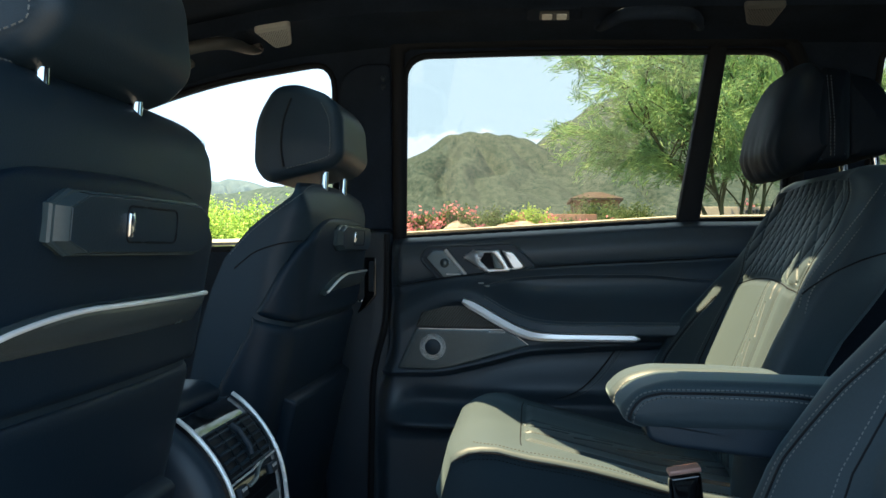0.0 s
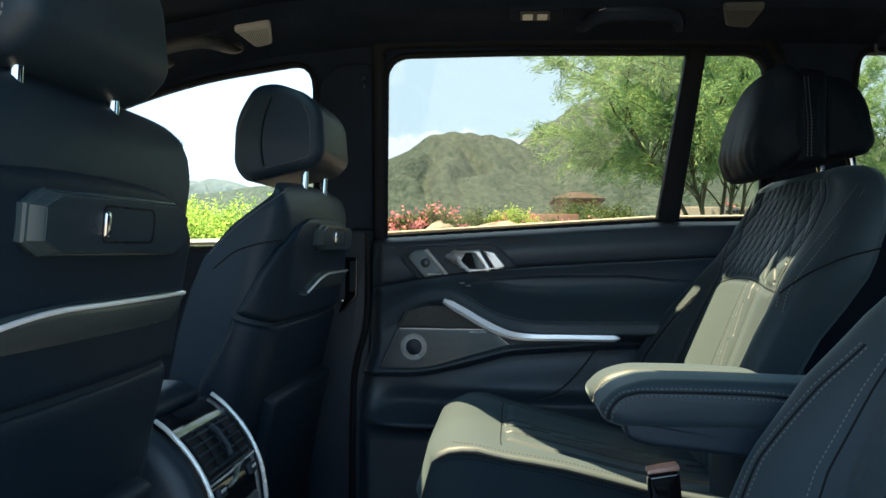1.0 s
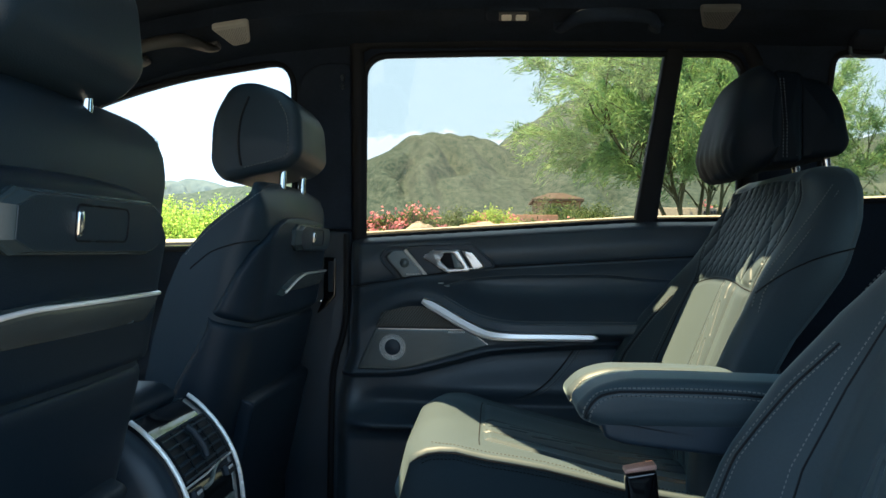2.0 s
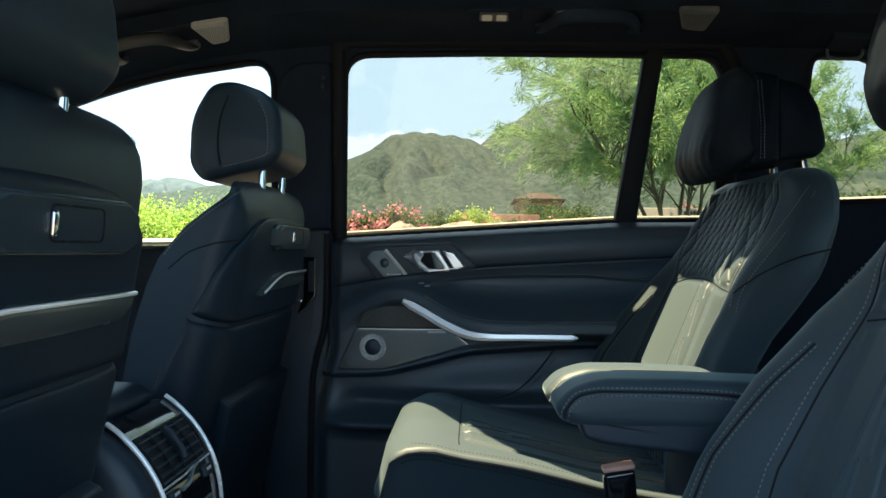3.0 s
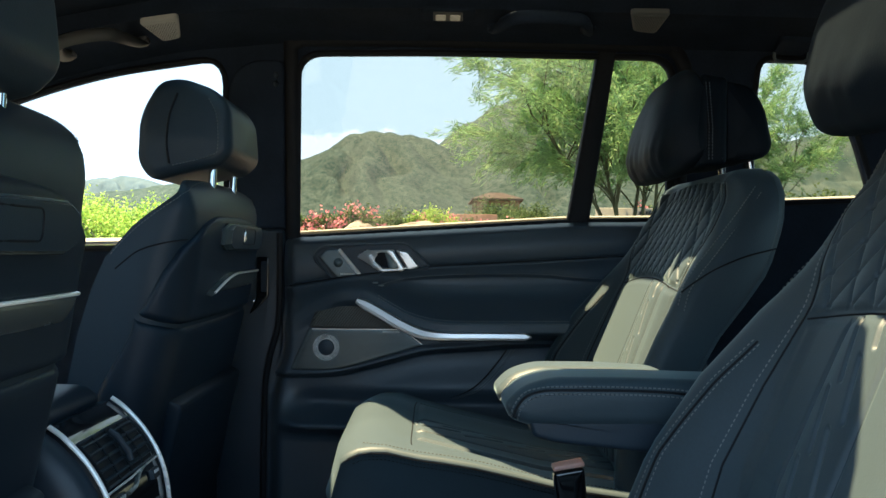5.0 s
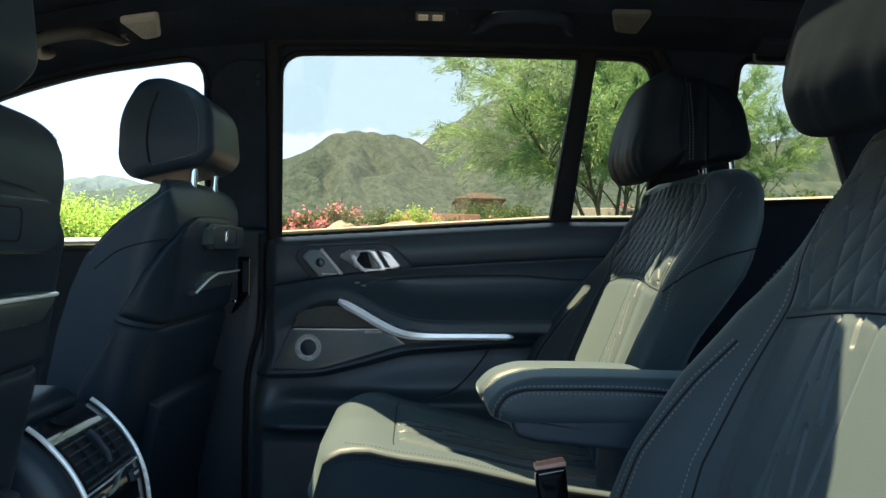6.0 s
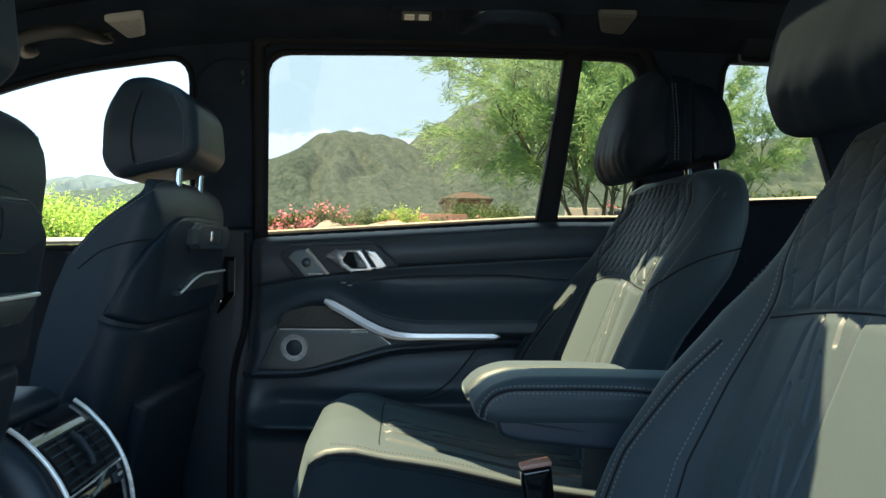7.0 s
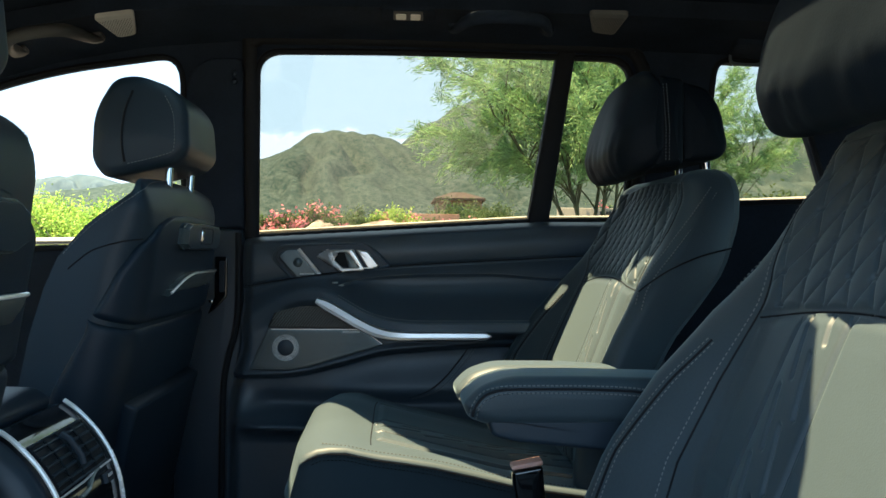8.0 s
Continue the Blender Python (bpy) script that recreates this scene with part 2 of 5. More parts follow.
LAST_GLASS = rounded([(0.885, 1.325), (1.15, 1.335), (1.10, 1.47), (1.03, 1.598), (0.905, 1.604)], [0.03, 0.02, 0.05, 0.04, 0.03])


def body_side(name, mirror, holes, label):
    """The inner body side with its window openings; the left one is the mirror image."""
    def place(u, v, w):
        y = side_y(v) - w
        return Vector((u, 2 * MID - y if mirror else y, v))
    outer = [(-1.60, 0.42), (1.70, 0.42), (1.70, 1.60), (1.0, 1.640), (0.3, 1.650), (0.0, 1.647), (-0.34, 1.60), (-0.7, 1.47), (-1.0, 1.31), (-1.6, 1.06)]
    bm = bmesh.new()
    plate(bm, outer, holes, place, 0.035)
    return tagged(part(name, bm, SUEDE, smooth=False), label, "car body", kind="structure")


body_side("wall_right", False, [FRONT_GLASS, REAR_GLASS, LAST_GLASS], "dark suede-trimmed body side with three window openings")
DOORWAY = rounded([(-0.02, 0.60), (0.62, 0.60), (0.92, 0.95), (0.88, 1.595), (0.02, 1.605), (-0.06, 1.26)], [0.05, 0.2, 0.1, 0.06, 0.05, 0.05])
body_side("wall_left", True, [FRONT_GLASS, DOORWAY], "dark body side with an open doorway")

# floor, front and rear closures
bm = bmesh.new()
box(bm, (-1.6, -0.70, 0.50), (1.72, 0.77, 0.56), 0.004)
tagged(part("floor", bm, CARPET), "black carpeted cabin floor", "floor", kind="structure")
bm = bmesh.new()
box(bm, (-1.66, -0.72, 0.42), (-1.60, 0.79, 1.05), 0.01)
tagged(part("wall_front", bm, PLASTIC), "black dashboard bulkhead below the windscreen", "wall", kind="structure")
bm = bmesh.new()
plate(bm, [(-0.72, 0.42), (0.79, 0.42), (0.74, 1.60), (-0.67, 1.60)], [rounded([(-0.6, 1.12), (0.67, 1.12), (0.60, 1.52), (-0.53, 1.52)], 0.05)],
      lambda u, v, w: Vector((1.70 + w, u, v)), 0.04)
tagged(part("wall_rear", bm, SUEDE, smooth=False), "dark tailgate lining with a window opening", "wall", kind="structure")


# ceiling: two curved sides and an unseen middle, pierced to shape the sunlight
def ceiling():
    bm = bmesh.new()
    ys0 = [0.765, 0.74, 0.72, 0.70, 0.68, 0.65, 0.62, 0.59, 0.56, 0.53, 0.50, 0.475, 0.45]
    xs = [-1.6 + 3.3 * i / 66 for i in range(67)]
    for mirror in (False, True):
        rows = []
        ys = [y for y in ys0 if y > (0.60 if mirror else 0.555)]
        for x in xs:
            ring = [Vector((x, 2 * MID - y if mirror else y, roof_z(x, y))) for y in ys]
            ring += [p + Vector((0, 0, 0.05)) for p in reversed(ring)]
            rows.append(ring)
        loft(bm, rows)
    def over(u, v, w):
        return Vector((u, v, interp(u, TOP_LINE) + 0.07 + w))
    xs2 = [x for x in xs if x > -1.0]
    outer = [(x, 2 * MID - 0.625) for x in xs2] + [(x, 0.562) for x in reversed(xs2)]
    pierced(bm, outer, SUN_OPENINGS, over, 0.03)
    return tagged(part("ceiling", bm, SUEDE, sharp=30), "dark suede headliner curving down to the windows", "ceiling", kind="structure")


# made-up roof openings, outlined so sun and skylight fall on chosen seat areas
SUN_OPENINGS = [[(-0.95, -0.36), (-0.46, -0.36), (-0.46, 0.43), (-0.95, 0.43)],
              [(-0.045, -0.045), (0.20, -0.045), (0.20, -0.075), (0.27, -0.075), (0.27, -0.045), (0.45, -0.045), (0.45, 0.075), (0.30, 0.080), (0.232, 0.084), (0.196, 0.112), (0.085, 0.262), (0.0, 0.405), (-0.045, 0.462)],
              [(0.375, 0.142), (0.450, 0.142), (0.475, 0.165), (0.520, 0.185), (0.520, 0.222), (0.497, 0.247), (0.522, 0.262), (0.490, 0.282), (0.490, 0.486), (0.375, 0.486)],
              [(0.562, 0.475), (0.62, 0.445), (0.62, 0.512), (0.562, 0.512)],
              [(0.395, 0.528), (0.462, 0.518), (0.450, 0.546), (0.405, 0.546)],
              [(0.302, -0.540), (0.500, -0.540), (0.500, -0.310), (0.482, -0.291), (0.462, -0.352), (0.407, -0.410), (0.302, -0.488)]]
ceiling()


def glass_material(name, tint):
    m = bpy.data.materials.new(name)
    m.use_nodes = True
    n, l = m.node_tree.nodes, m.node_tree.links
    n.remove(n["Principled BSDF"])
    clear, gloss, mix, fres = (n.new("ShaderNodeBsdfTransparent"), n.new("ShaderNodeBsdfGlossy"), n.new("ShaderNodeMixShader"), n.new("ShaderNodeFresnel"))
    clear.inputs[0].default_value = (*tint, 1)
    gloss.inputs["Roughness"].default_value = 0.02
    fres.inputs[0].default_value = 1.45
    l.new(fres.outputs[0], mix.inputs[0])
    l.new(clear.outputs[0], mix.inputs[1])
    l.new(gloss.outputs[0], mix.inputs[2])
    l.new(mix.outputs[0], n["Material Output"].inputs[0])
    return m


PRIVACY = glass_material("privacy glass", (0.74, 0.70, 0.63))
DARK_GLASS = glass_material("dark roof glass", (0.68, 0.76, 0.76))
CLEAR = glass_material("clear glass", (0.94, 0.91, 0.87))


def window(name, outline, mat, label, mirror=False):
    def place(u, v, w):
        y = side_y(v) - 0.012 - w
        return Vector((u, 2 * MID - y if mirror else y, v))
    cx = sum(p[0] for p in outline) / len(outline)
    cz = sum(p[1] for p in outline) / len(outline)
    grown = [(cx + (p[0] - cx) * 1.004, cz + (p[1] - cz) * 1.004) for p in outline]
    root = thing(name, (cx, place(cx, cz, 0).y, cz), label, "window", kind="structure")
    bm = bmesh.new()
    plate(bm, grown, [], place, 0.004)
    pane = part("pane", bm, mat, root, smooth=False)
    pane.visible_shadow = False
    # rubber seal round the rim
    bm = bmesh.new()
    tube(bm, [place(p[0], p[1], 0.022) for p in outline], 0.006, 8, closed=True)
    part("seal", bm, RUBBER, root)
    return root


window("window_1", FRONT_GLASS, CLEAR, "clear front door window of the far side")
rear_window = window("window_2", REAR_GLASS, PRIVACY, "tinted rear door window with a slanting divider bar")
window("window_3", LAST_GLASS, PRIVACY, "tinted small window beside the third row")
bm = bmesh.new()
bar = [(0.546, 1.270), (0.588, 1.272), (0.632, 1.615), (0.597, 1.615)]
pad(bm, rounded(bar, 0.003), lambda u, v, w: Vector((u, side_y(v) - 0.010 - w, v)), 0.030, 0.006, 0.001)
part("divider_bar", bm, RUBBER, rear_window, "black slanting divider between the panes")

# windscreen, and the unseen panes over the light-shaping roof openings
bm = bmesh.new()
loft(bm, [[Vector((-1.60, -0.66, 1.05)), Vector((-1.60, 0.73, 1.05)), Vector((-1.605, 0.73, 1.054)), Vector((-1.605, -0.66, 1.054))],
          [Vector((-0.98, -0.44, 1.36)), Vector((-0.98, 0.51, 1.36)), Vector((-0.985, 0.51, 1.364)), Vector((-0.985, -0.44, 1.364))]])
ob = tagged(part("window_4", bm, CLEAR, smooth=False), "clear sloping windscreen", "window", kind="structure")
ob.visible_shadow = False
for i, outline in enumerate(SUN_OPENINGS):
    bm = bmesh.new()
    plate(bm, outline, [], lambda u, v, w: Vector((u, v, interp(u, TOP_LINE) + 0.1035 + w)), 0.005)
    ob = tagged(part("window_%d" % (5 + i), bm, DARK_GLASS, smooth=False), "unseen tinted roof pane shaped to cast a sun patch", "window", kind="structure")
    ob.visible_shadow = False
bm = bmesh.new()
plate(bm, rounded([(-0.62, 1.10), (0.69, 1.10), (0.62, 1.53), (-0.55, 1.53)], 0.05), [], lambda u, v, w: Vector((1.715 + w, u, v)), 0.004)
ob = tagged(part("window_11", bm, DARK_GLASS, smooth=False), "tinted tailgate window", "window", kind="structure")
ob.visible_shadow = False


# ---- rear door ----
SEAM = [(0.0, 1.158), (0.127, 1.181), (0.294, 1.201), (0.647, 1.222), (0.85, 1.23)]
RIDGE = [(0.0, 1.085), (0.05, 1.118), (0.09, 1.144), (0.14, 1.156), (0.18, 1.147), (0.225, 1.118), (0.265, 1.102), (0.32, 1.096), (0.85, 1.100)]
OUT = [(0.0, 0.0), (0.05, 0.004), (0.1, 0.016), (0.18, 0.030), (0.3, 0.058), (0.85, 0.066)]
PAD_TOP = [(0.0, 1.14), (0.15, 1.146), (0.179, 1.158), (0.21, 1.170), (0.26, 1.177), (0.335, 1.182), (0.489, 1.184), (0.57, 1.176), (0.85, 1.17)]
LEDGE = [(0.0, 1.000), (0.03, 1.001), (0.109, 1.003), (0.19, 1.023), (0.27, 1.046), (0.46, 1.060), (0.85, 1.07)]


def belt(x):
    return interp(x, [(0.0, 1.251), (0.56, 1.287), (0.85, 1.291)])


def soft_interp(x, table, k=0.012):
    return sum(interp(x + d * k, table) for d in (-2, -1, 0, 1, 2)) / 5


def door_y(x, z):
    """The inner face of the door at a place of its length and height."""
    b, s, r, ld = belt(x), soft_interp(x, SEAM), soft_interp(x, RIDGE), soft_interp(x, LEDGE)
    out = soft_interp(x, OUT)
    if z > b - 0.018:
        t = (z - b + 0.018) / 0.018
        return 0.690 + 0.066 * (1 - math.sqrt(max(0.0, 1 - t * t)))
    if z > s:
        t = (z - s) / (b - 0.018 - s)
        y = 0.690 - 0.007 * math.sin(math.pi * t) ** 0.8
        return y + 0.005 * math.exp(-((z - s) / 0.0022) ** 2)
    if z > r:
        h = s - r
        t = (s - z) / h
        y = 0.690 + 0.004 * ease((soft_interp(x, PAD_TOP) - z + 0.002) / 0.004) * ease((x - 0.17) / 0.03) + 0.012 * math.sin(math.pi * min(1, t * 1.1)) - 0.004 * math.exp(-((s - z) / 0.012) ** 2) + 0.005 * math.exp(-((z - s) / 0.0022) ** 2)
        d = (z - r) / 0.036
        return y * (1 - math.exp(-d ** 1.7)) + (0.672 - out) * math.exp(-d ** 1.7) if d > 0 else 0.672 - out
    if z > ld:
        d = (r - z)
        y = 0.672 - out * (1 - ease((d - 0.012) / 0.024))
        if d < 0.006:
            y += 0.003 * (1 - (1 - d / 0.006) ** 2) * 0
        return y - 0.004 * math.exp(-((z - ld) / 0.008) ** 2)
    d = ld - z
    y = 0.668 + 0.034 * ease(d / 0.014) - 0.022 * ease((d - 0.02) / 0.09)
    p = 0.918 + 0.02 * (0.13 - x) * (x < 0.13)
    lip = math.exp(-((z - p + 0.012) / 0.014) ** 2)
    y -= 0.030 * lip * ease((x - 0.02) / 0.04)
    y += 0.022 * math.exp(-((z - p - 0.022) / 0.020) ** 2) * ease((x - 0.03) / 0.05)
    if z < p - 0.01:
        y += 0.012 * ease((p - 0.01 - z) / 0.04)
    return y


door = thing("rear_door", (0.4, 0.72, 0.60), "closed dark leather rear door panel with silver trim", "car door")
bm = bmesh.new()
NX, NZ = 240, 360
rows = []
for j in range(NZ + 1):
    z0 = 0.62 + (1.296 - 0.62) * j / NZ
    row = []
    for i in range(NX + 1):
        x = 0.006 + 0.80 * i / NX
        z = min(z0, belt(x) + 0.002)
        edge = 0.03 * ease((0.03 - x) / 0.024)
        row.append(Vector((x - 0.028 * ease((1.06 - z) / 0.12) * (1 - ease((x - 0.0) / 0.12)), door_y(x, z) + edge, z)))
    rows.append(row)
loft(bm, rows, closed=False, caps=False)
part("inner_panel", bm, DOOR_LEATHER, door, "black grained leather inner panel", sharp=0)
# belt moulding, set outside the glass to catch sun and fit the camera's view
bm = bmesh.new()
tube(bm, [(0.012 + 0.79 * i / 40, 0.822, belt(0.012 + 0.79 * i / 40) + 0.0105) for i in range(41)], 0.0040, 10, flat=2.5)
part("belt_moulding", bm, CREAM, door, "pale window ledge moulding")
# window frame of the door
bm = bmesh.new()
fr = [(0.016, 1.25), (0.016, 1.60), (0.020, 1.614), (0.034, 1.622), (0.06, 1.625), (0.30, 1.626), (0.70, 1.620), (0.74, 1.612), (0.757, 1.59), (0.762, 1.55), (0.762, 1.27)]
tube(bm, smooth_line([Vector((x, side_y(z) - 0.040, z)) for x, z in fr], 6), 0.0135, 10, flat=0.5)
part("window_frame", bm, RUBBER, door, "black frame round the window")


def on_door(u, v, w):
    return Vector((u, 0.667 - w, v))


def door_pad(name, outline, r, depth, rim, mat, label="", base=0.667, crown=0.0, parent=None):
    bm = bmesh.new()
    pad(bm, rounded(outline, r), lambda u, v, w: Vector((u, base - w, v)), depth, rim, crown)
    return part(name, bm, mat, parent or door, label)


# handle recess, tweeter, lever and lock plate
recess = [(0.078, 1.236), (0.238, 1.243), (0.284, 1.200), (0.106, 1.170), (0.064, 1.214)]
bm = bmesh.new()
tube(bm, [Vector((p.x, 0.6795, p.y)) for p in rounded(recess, 0.012)], 0.0022, 8, closed=True)
part("recess_rim", bm, DOOR_LEATHER, door)
door_pad("recess_plate", recess, 0.012, 0.003, 0.001, PLASTIC, "black recess behind the handle", base=0.683)
tw = door_pad("tweeter", [(0.090, 1.231), (0.115, 1.231), (0.152, 1.184), (0.148, 1.180), (0.110, 1.177), (0.075, 1.216)], 0.006, 0.007, 0.002, GRILLE,
              "small perforated metal tweeter cover", base=0.681)
bm = bmesh.new()
tube(bm, [(0.113, 0.672, 1.2305), (0.152, 0.672, 1.184)], 0.0035, 8)
part("rim", bm, SILVER, tw, "bright edge")
bm = bmesh.new()
pad(bm, [(0.112 + 0.0085 * math.cos(a), 1.206 + 0.0085 * math.sin(a)) for a in (2 * math.pi * i / 20 for i in range(20))], lambda u, v, w: Vector((u, 0.6742 - w, v)), 0.002, 0.001, 0.002)
part("emblem_disc", bm, GRILLE, tw, "bright round emblem")
bm = bmesh.new()
for i in range(9):
    box(bm, (0.116 + 0.003 * i, 0.6728, 1.1835), (0.1183 + 0.003 * i, 0.6742, 1.1865), 0)
part("lettering", bm, LETTER, tw)

lever = [(0.146, 1.217), (0.163, 1.229), (0.213, 1.231), (0.236, 1.194), (0.193, 1.190), (0.176, 1.199)]
hole = [(0.186, 1.2255), (0.203, 1.2255), (0.224, 1.197), (0.196, 1.195), (0.179, 1.211)]
bm = bmesh.new()
plate(bm, rounded(lever, 0.006), [rounded(hole, 0.004)], lambda u, v, w: Vector((u, 0.676 - w - 0.010 * ease((u - 0.15) / 0.05), v)), 0.010)
bmesh.ops.bevel(bm, geom=[e for e in bm.edges if len(e.link_faces) == 2 and e.calc_face_angle(0) > 1.0], offset=0.0016, segments=2, affect="EDGES", profile=0.5)
part("handle", bm, ALU, door, "satin silver pull lever", sharp=60)
# flat black pad: the hollow's shade is put in as colour
bm = bmesh.new()
pad(bm, rounded([(0.176, 1.226), (0.215, 1.226), (0.226, 1.192), (0.170, 1.205)], 0.004), lambda u, v, w: Vector((u, 0.680 - w, v)), 0.003, 0.001)
part("handle_back", bm, RUBBER, door, "black pad painting the shaded hollow behind the lever")
bm = bmesh.new()
pad(bm, rounded([(0.197, 1.2255), (0.2115, 1.2262), (0.2305, 1.197), (0.206, 1.1945)], 0.003), lambda u, v, w: Vector((u, 0.677 - w + 0.22 * max(0.0, 0.212 - u), v)), 0.004, 0.0015)
part("grip", bm, TRIM_GREY, door, "grey satin grip inside the lever")
door_pad("lock_plate", [(0.2175, 1.231), (0.240, 1.228), (0.262, 1.201), (0.258, 1.197), (0.2405, 1.194)], 0.005, 0.012, 0.003, ALU, "satin silver lock plate", base=0.679)

# inlay, loudspeaker and silver trim
bm = bmesh.new()
inlay = [(0.078, 1.131), (0.148, 1.143), (0.233, 1.087), (0.060, 1.087)]
pad(bm, rounded(inlay, 0.004), on_door, 0.003, 0.001)
inlay_ob = part("inlay", bm, INLAY, door, "dark ribbed inlay")
bm = bmesh.new()
for i in range(46):
    x0 = 0.010 + 0.0052 * i
    a, b = Vector((x0, 1.0875)), Vector((x0 + 0.045, 1.145))
    ts = [k / 30 for k in range(31)]
    def within(p):
        return 1.0885 < p.y < 1.130 + (p.x - 0.078) * 0.17 and p.x > 0.062 + (p.y - 1.087) * 0.41 and p.y < 1.141 - (p.x - 0.152) * 0.64
    ok = [a.lerp(b, t) for t in ts if within(a.lerp(b, t))]
    if len(ok) > 2:
        tube(bm, [(ok[0].x, 0.6636, ok[0].y), (ok[-1].x, 0.6636, ok[-1].y)], 0.0013, 5)
part("ribs", bm, GRILLE, inlay_ob)
spk = door_pad("loudspeaker", [(0.060, 1.0845), (0.233, 1.084), (0.271, 1.056), (0.110, 1.008), (0.026, 1.010)], [0.004, 0.003, 0.004, 0.03, 0.006], 0.006, 0.0015, GRILLE,
               "perforated dark metal loudspeaker cover", base=0.668)
bm = bmesh.new()
ring = lambda r, y: [Vector((0.0925 + r * math.cos(a), y, 1.0505 + r * math.sin(a))) for a in (2 * math.pi * i / 40 for i in range(40))]
for k in range(5):
    r0 = 0.0158 + 0.0019 * k
    for i in range(46):
        a = 2 * math.pi * (i + 0.5 * (k % 2)) / 46
        c = Vector((0.0925 + r0 * math.cos(a), 0.6614, 1.0505 + r0 * math.sin(a)))
        q = [bm.verts.new(c + Vector((0.0012 * math.cos(b), 0, 0.0012 * math.sin(b)))) for b in (0, 1.26, 2.51, 3.77, 5.03)] + [bm.verts.new(c + Vector((0, -0.0007, 0)))]
        for j in range(5):
            bm.faces.new((q[j], q[(j + 1) % 5], q[5]))
tagged(part("ring", bm, SILVER, spk, "ring of bright dots"), kind="stuff")
bm = bmesh.new()
for j in range(33):
    for i in range(104):
        x, z = 0.034 + 0.0023 * (i + 0.5 * (j % 2)), 1.0125 + 0.0021 * j
        left, low = 0.064 - (1.0845 - z) * 0.45, 1.0105 + max(0.0, x - 0.105) * 0.297
        right = 0.230 + (1.083 - z) * 1.32
        if left + 0.003 < x < right - 0.004 and low + 0.003 < z < 1.0815 and math.hypot(x - 0.0925, z - 1.0505) > 0.026 and not (0.193 < x < 0.230 and z > 1.0765):
            q = [bm.verts.new((x + 0.00075 * math.cos(b), 0.6616, z + 0.00075 * math.sin(b))) for b in (0, 1.05, 2.09, 3.14, 4.19, 5.24)]
            bm.faces.new(q)
tagged(part("perforation", bm, VENT_BLACK, spk, "fine dark perforation"), kind="stuff")
bm = bmesh.new()
tube(bm, smooth_line([(0.066, 0.6622, 1.0843), (0.150, 0.6622, 1.0841), (0.230, 0.6622, 1.0838), (0.238, 0.6622, 1.0798), (0.268, 0.6622, 1.0575)], 8), 0.0009, 6)
part("rim", bm, ALU, spk, "thin bright upper rim")
bm = bmesh.new()
loft(bm, [ring(0.0145, 0.662), ring(0.0135, 0.659), ring(0.008, 0.6575), ring(0.003, 0.657)])
part("dome", bm, PLASTIC, spk, "black dome")
bm = bmesh.new()
for i in range(10):
    box(bm, (0.196 + 0.0031 * i, 0.6612, 1.0782), (0.1985 + 0.0031 * i, 0.6622, 1.0812), 0)
part("lettering", bm, LETTER, spk)
trim = smooth_line([(0.150, 1.139), (0.185, 1.121), (0.225, 1.099), (0.262, 1.0835), (0.30, 1.0785), (0.38, 1.0785), (0.462, 1.0785)], 10)
bm = bmesh.new()
rings = []
for i, p in enumerate(trim):
    x, z = p[0], p[1]
    hw = 0.0090 - 0.0024 * ease((x - 0.24) / 0.10)
    if x > 0.452:
        hw *= max(0.15, 1 - (x - 0.452) / 0.012)
    if x < 0.165:
        hw *= 0.55 + 0.45 * (x - 0.15) / 0.015
    y = 0.655 - soft_interp(x, OUT) * 1.0
    d = (trim[min(i + 1, len(trim) - 1)] - trim[max(i - 1, 0)]).normalized()
    n = Vector((-d[1], d[0]))
    rings.append([Vector((x + n.x * hw * a, y + b, z + n.y * hw * a)) for a, b in
                  ((-1, 0.020), (-1, -0.002), (-0.82, -0.0045), (-0.40, -0.0048), (-0.34, -0.0036), (-0.26, -0.0056), (0.80, -0.0046), (1, -0.0016), (1, 0.020))])
loft(bm, rings)
part("silver_trim", bm, ALU, door, "bright satin aluminium trim blade", sharp=50)
bm = bmesh.new()
for i in range(2):
    box(bm, (0.176 + 0.011 * i, 0.664, 1.168 - 0.005 * i), (0.186 + 0.011 * i, 0.672, 1.171 - 0.005 * i), 0.0008)
part("switch", bm, TRIM_GREY, door, "small bright switch")
bm = bmesh.new()
for line, dz in ((PAD_TOP, 0.0035), (RIDGE, 0.003), (RIDGE, 0.008)):
    xs = [0.19 + 0.005 * i for i in range(112)]
    pts = [Vector((x, 0, soft_interp(x, line) + dz)) for x in xs]
    stitches(bm, [Vector((p.x, door_y(p.x, p.z) - 0.0012, p.z)) for p in pts], radius=0.0008)
arc = smooth_line([(0.335, 0.952), (0.37, 0.965), (0.40, 0.988), (0.43, 1.022), (0.452, 1.055)], 8)
for k in (-1, 1):
    stitches(bm, [Vector((p[0] - 0.006 + 0.003 * k, door_y(p[0], p[1]) - 0.0034, p[1])) for p in arc])
stitches(bm, [Vector((x, door_y(x, 0.902) - 0.0020, 0.902)) for x in (0.06 + 0.006 * i for i in range(40))])
tagged(part("stitching", bm, THREAD, door, "grey stitching"), kind="stuff")
bm = bmesh.new()
tube(bm, [Vector((p[0] - 0.016, door_y(p[0], p[1]) + 0.0004, p[1] + 0.002)) for p in arc], 0.0016, 6)
part("seam", bm, RUBBER, door, "dark seam of the lower panel")
bm = bmesh.new()
tube(bm, [Vector((x, door_y(x, soft_interp(x, SEAM)) - 0.0022, soft_interp(x, SEAM))) for x in (0.02 + 0.006 * i for i in range(128))], 0.0011, 6)
part("seam", bm, RUBBER, door, "dark seam under the window ledge")


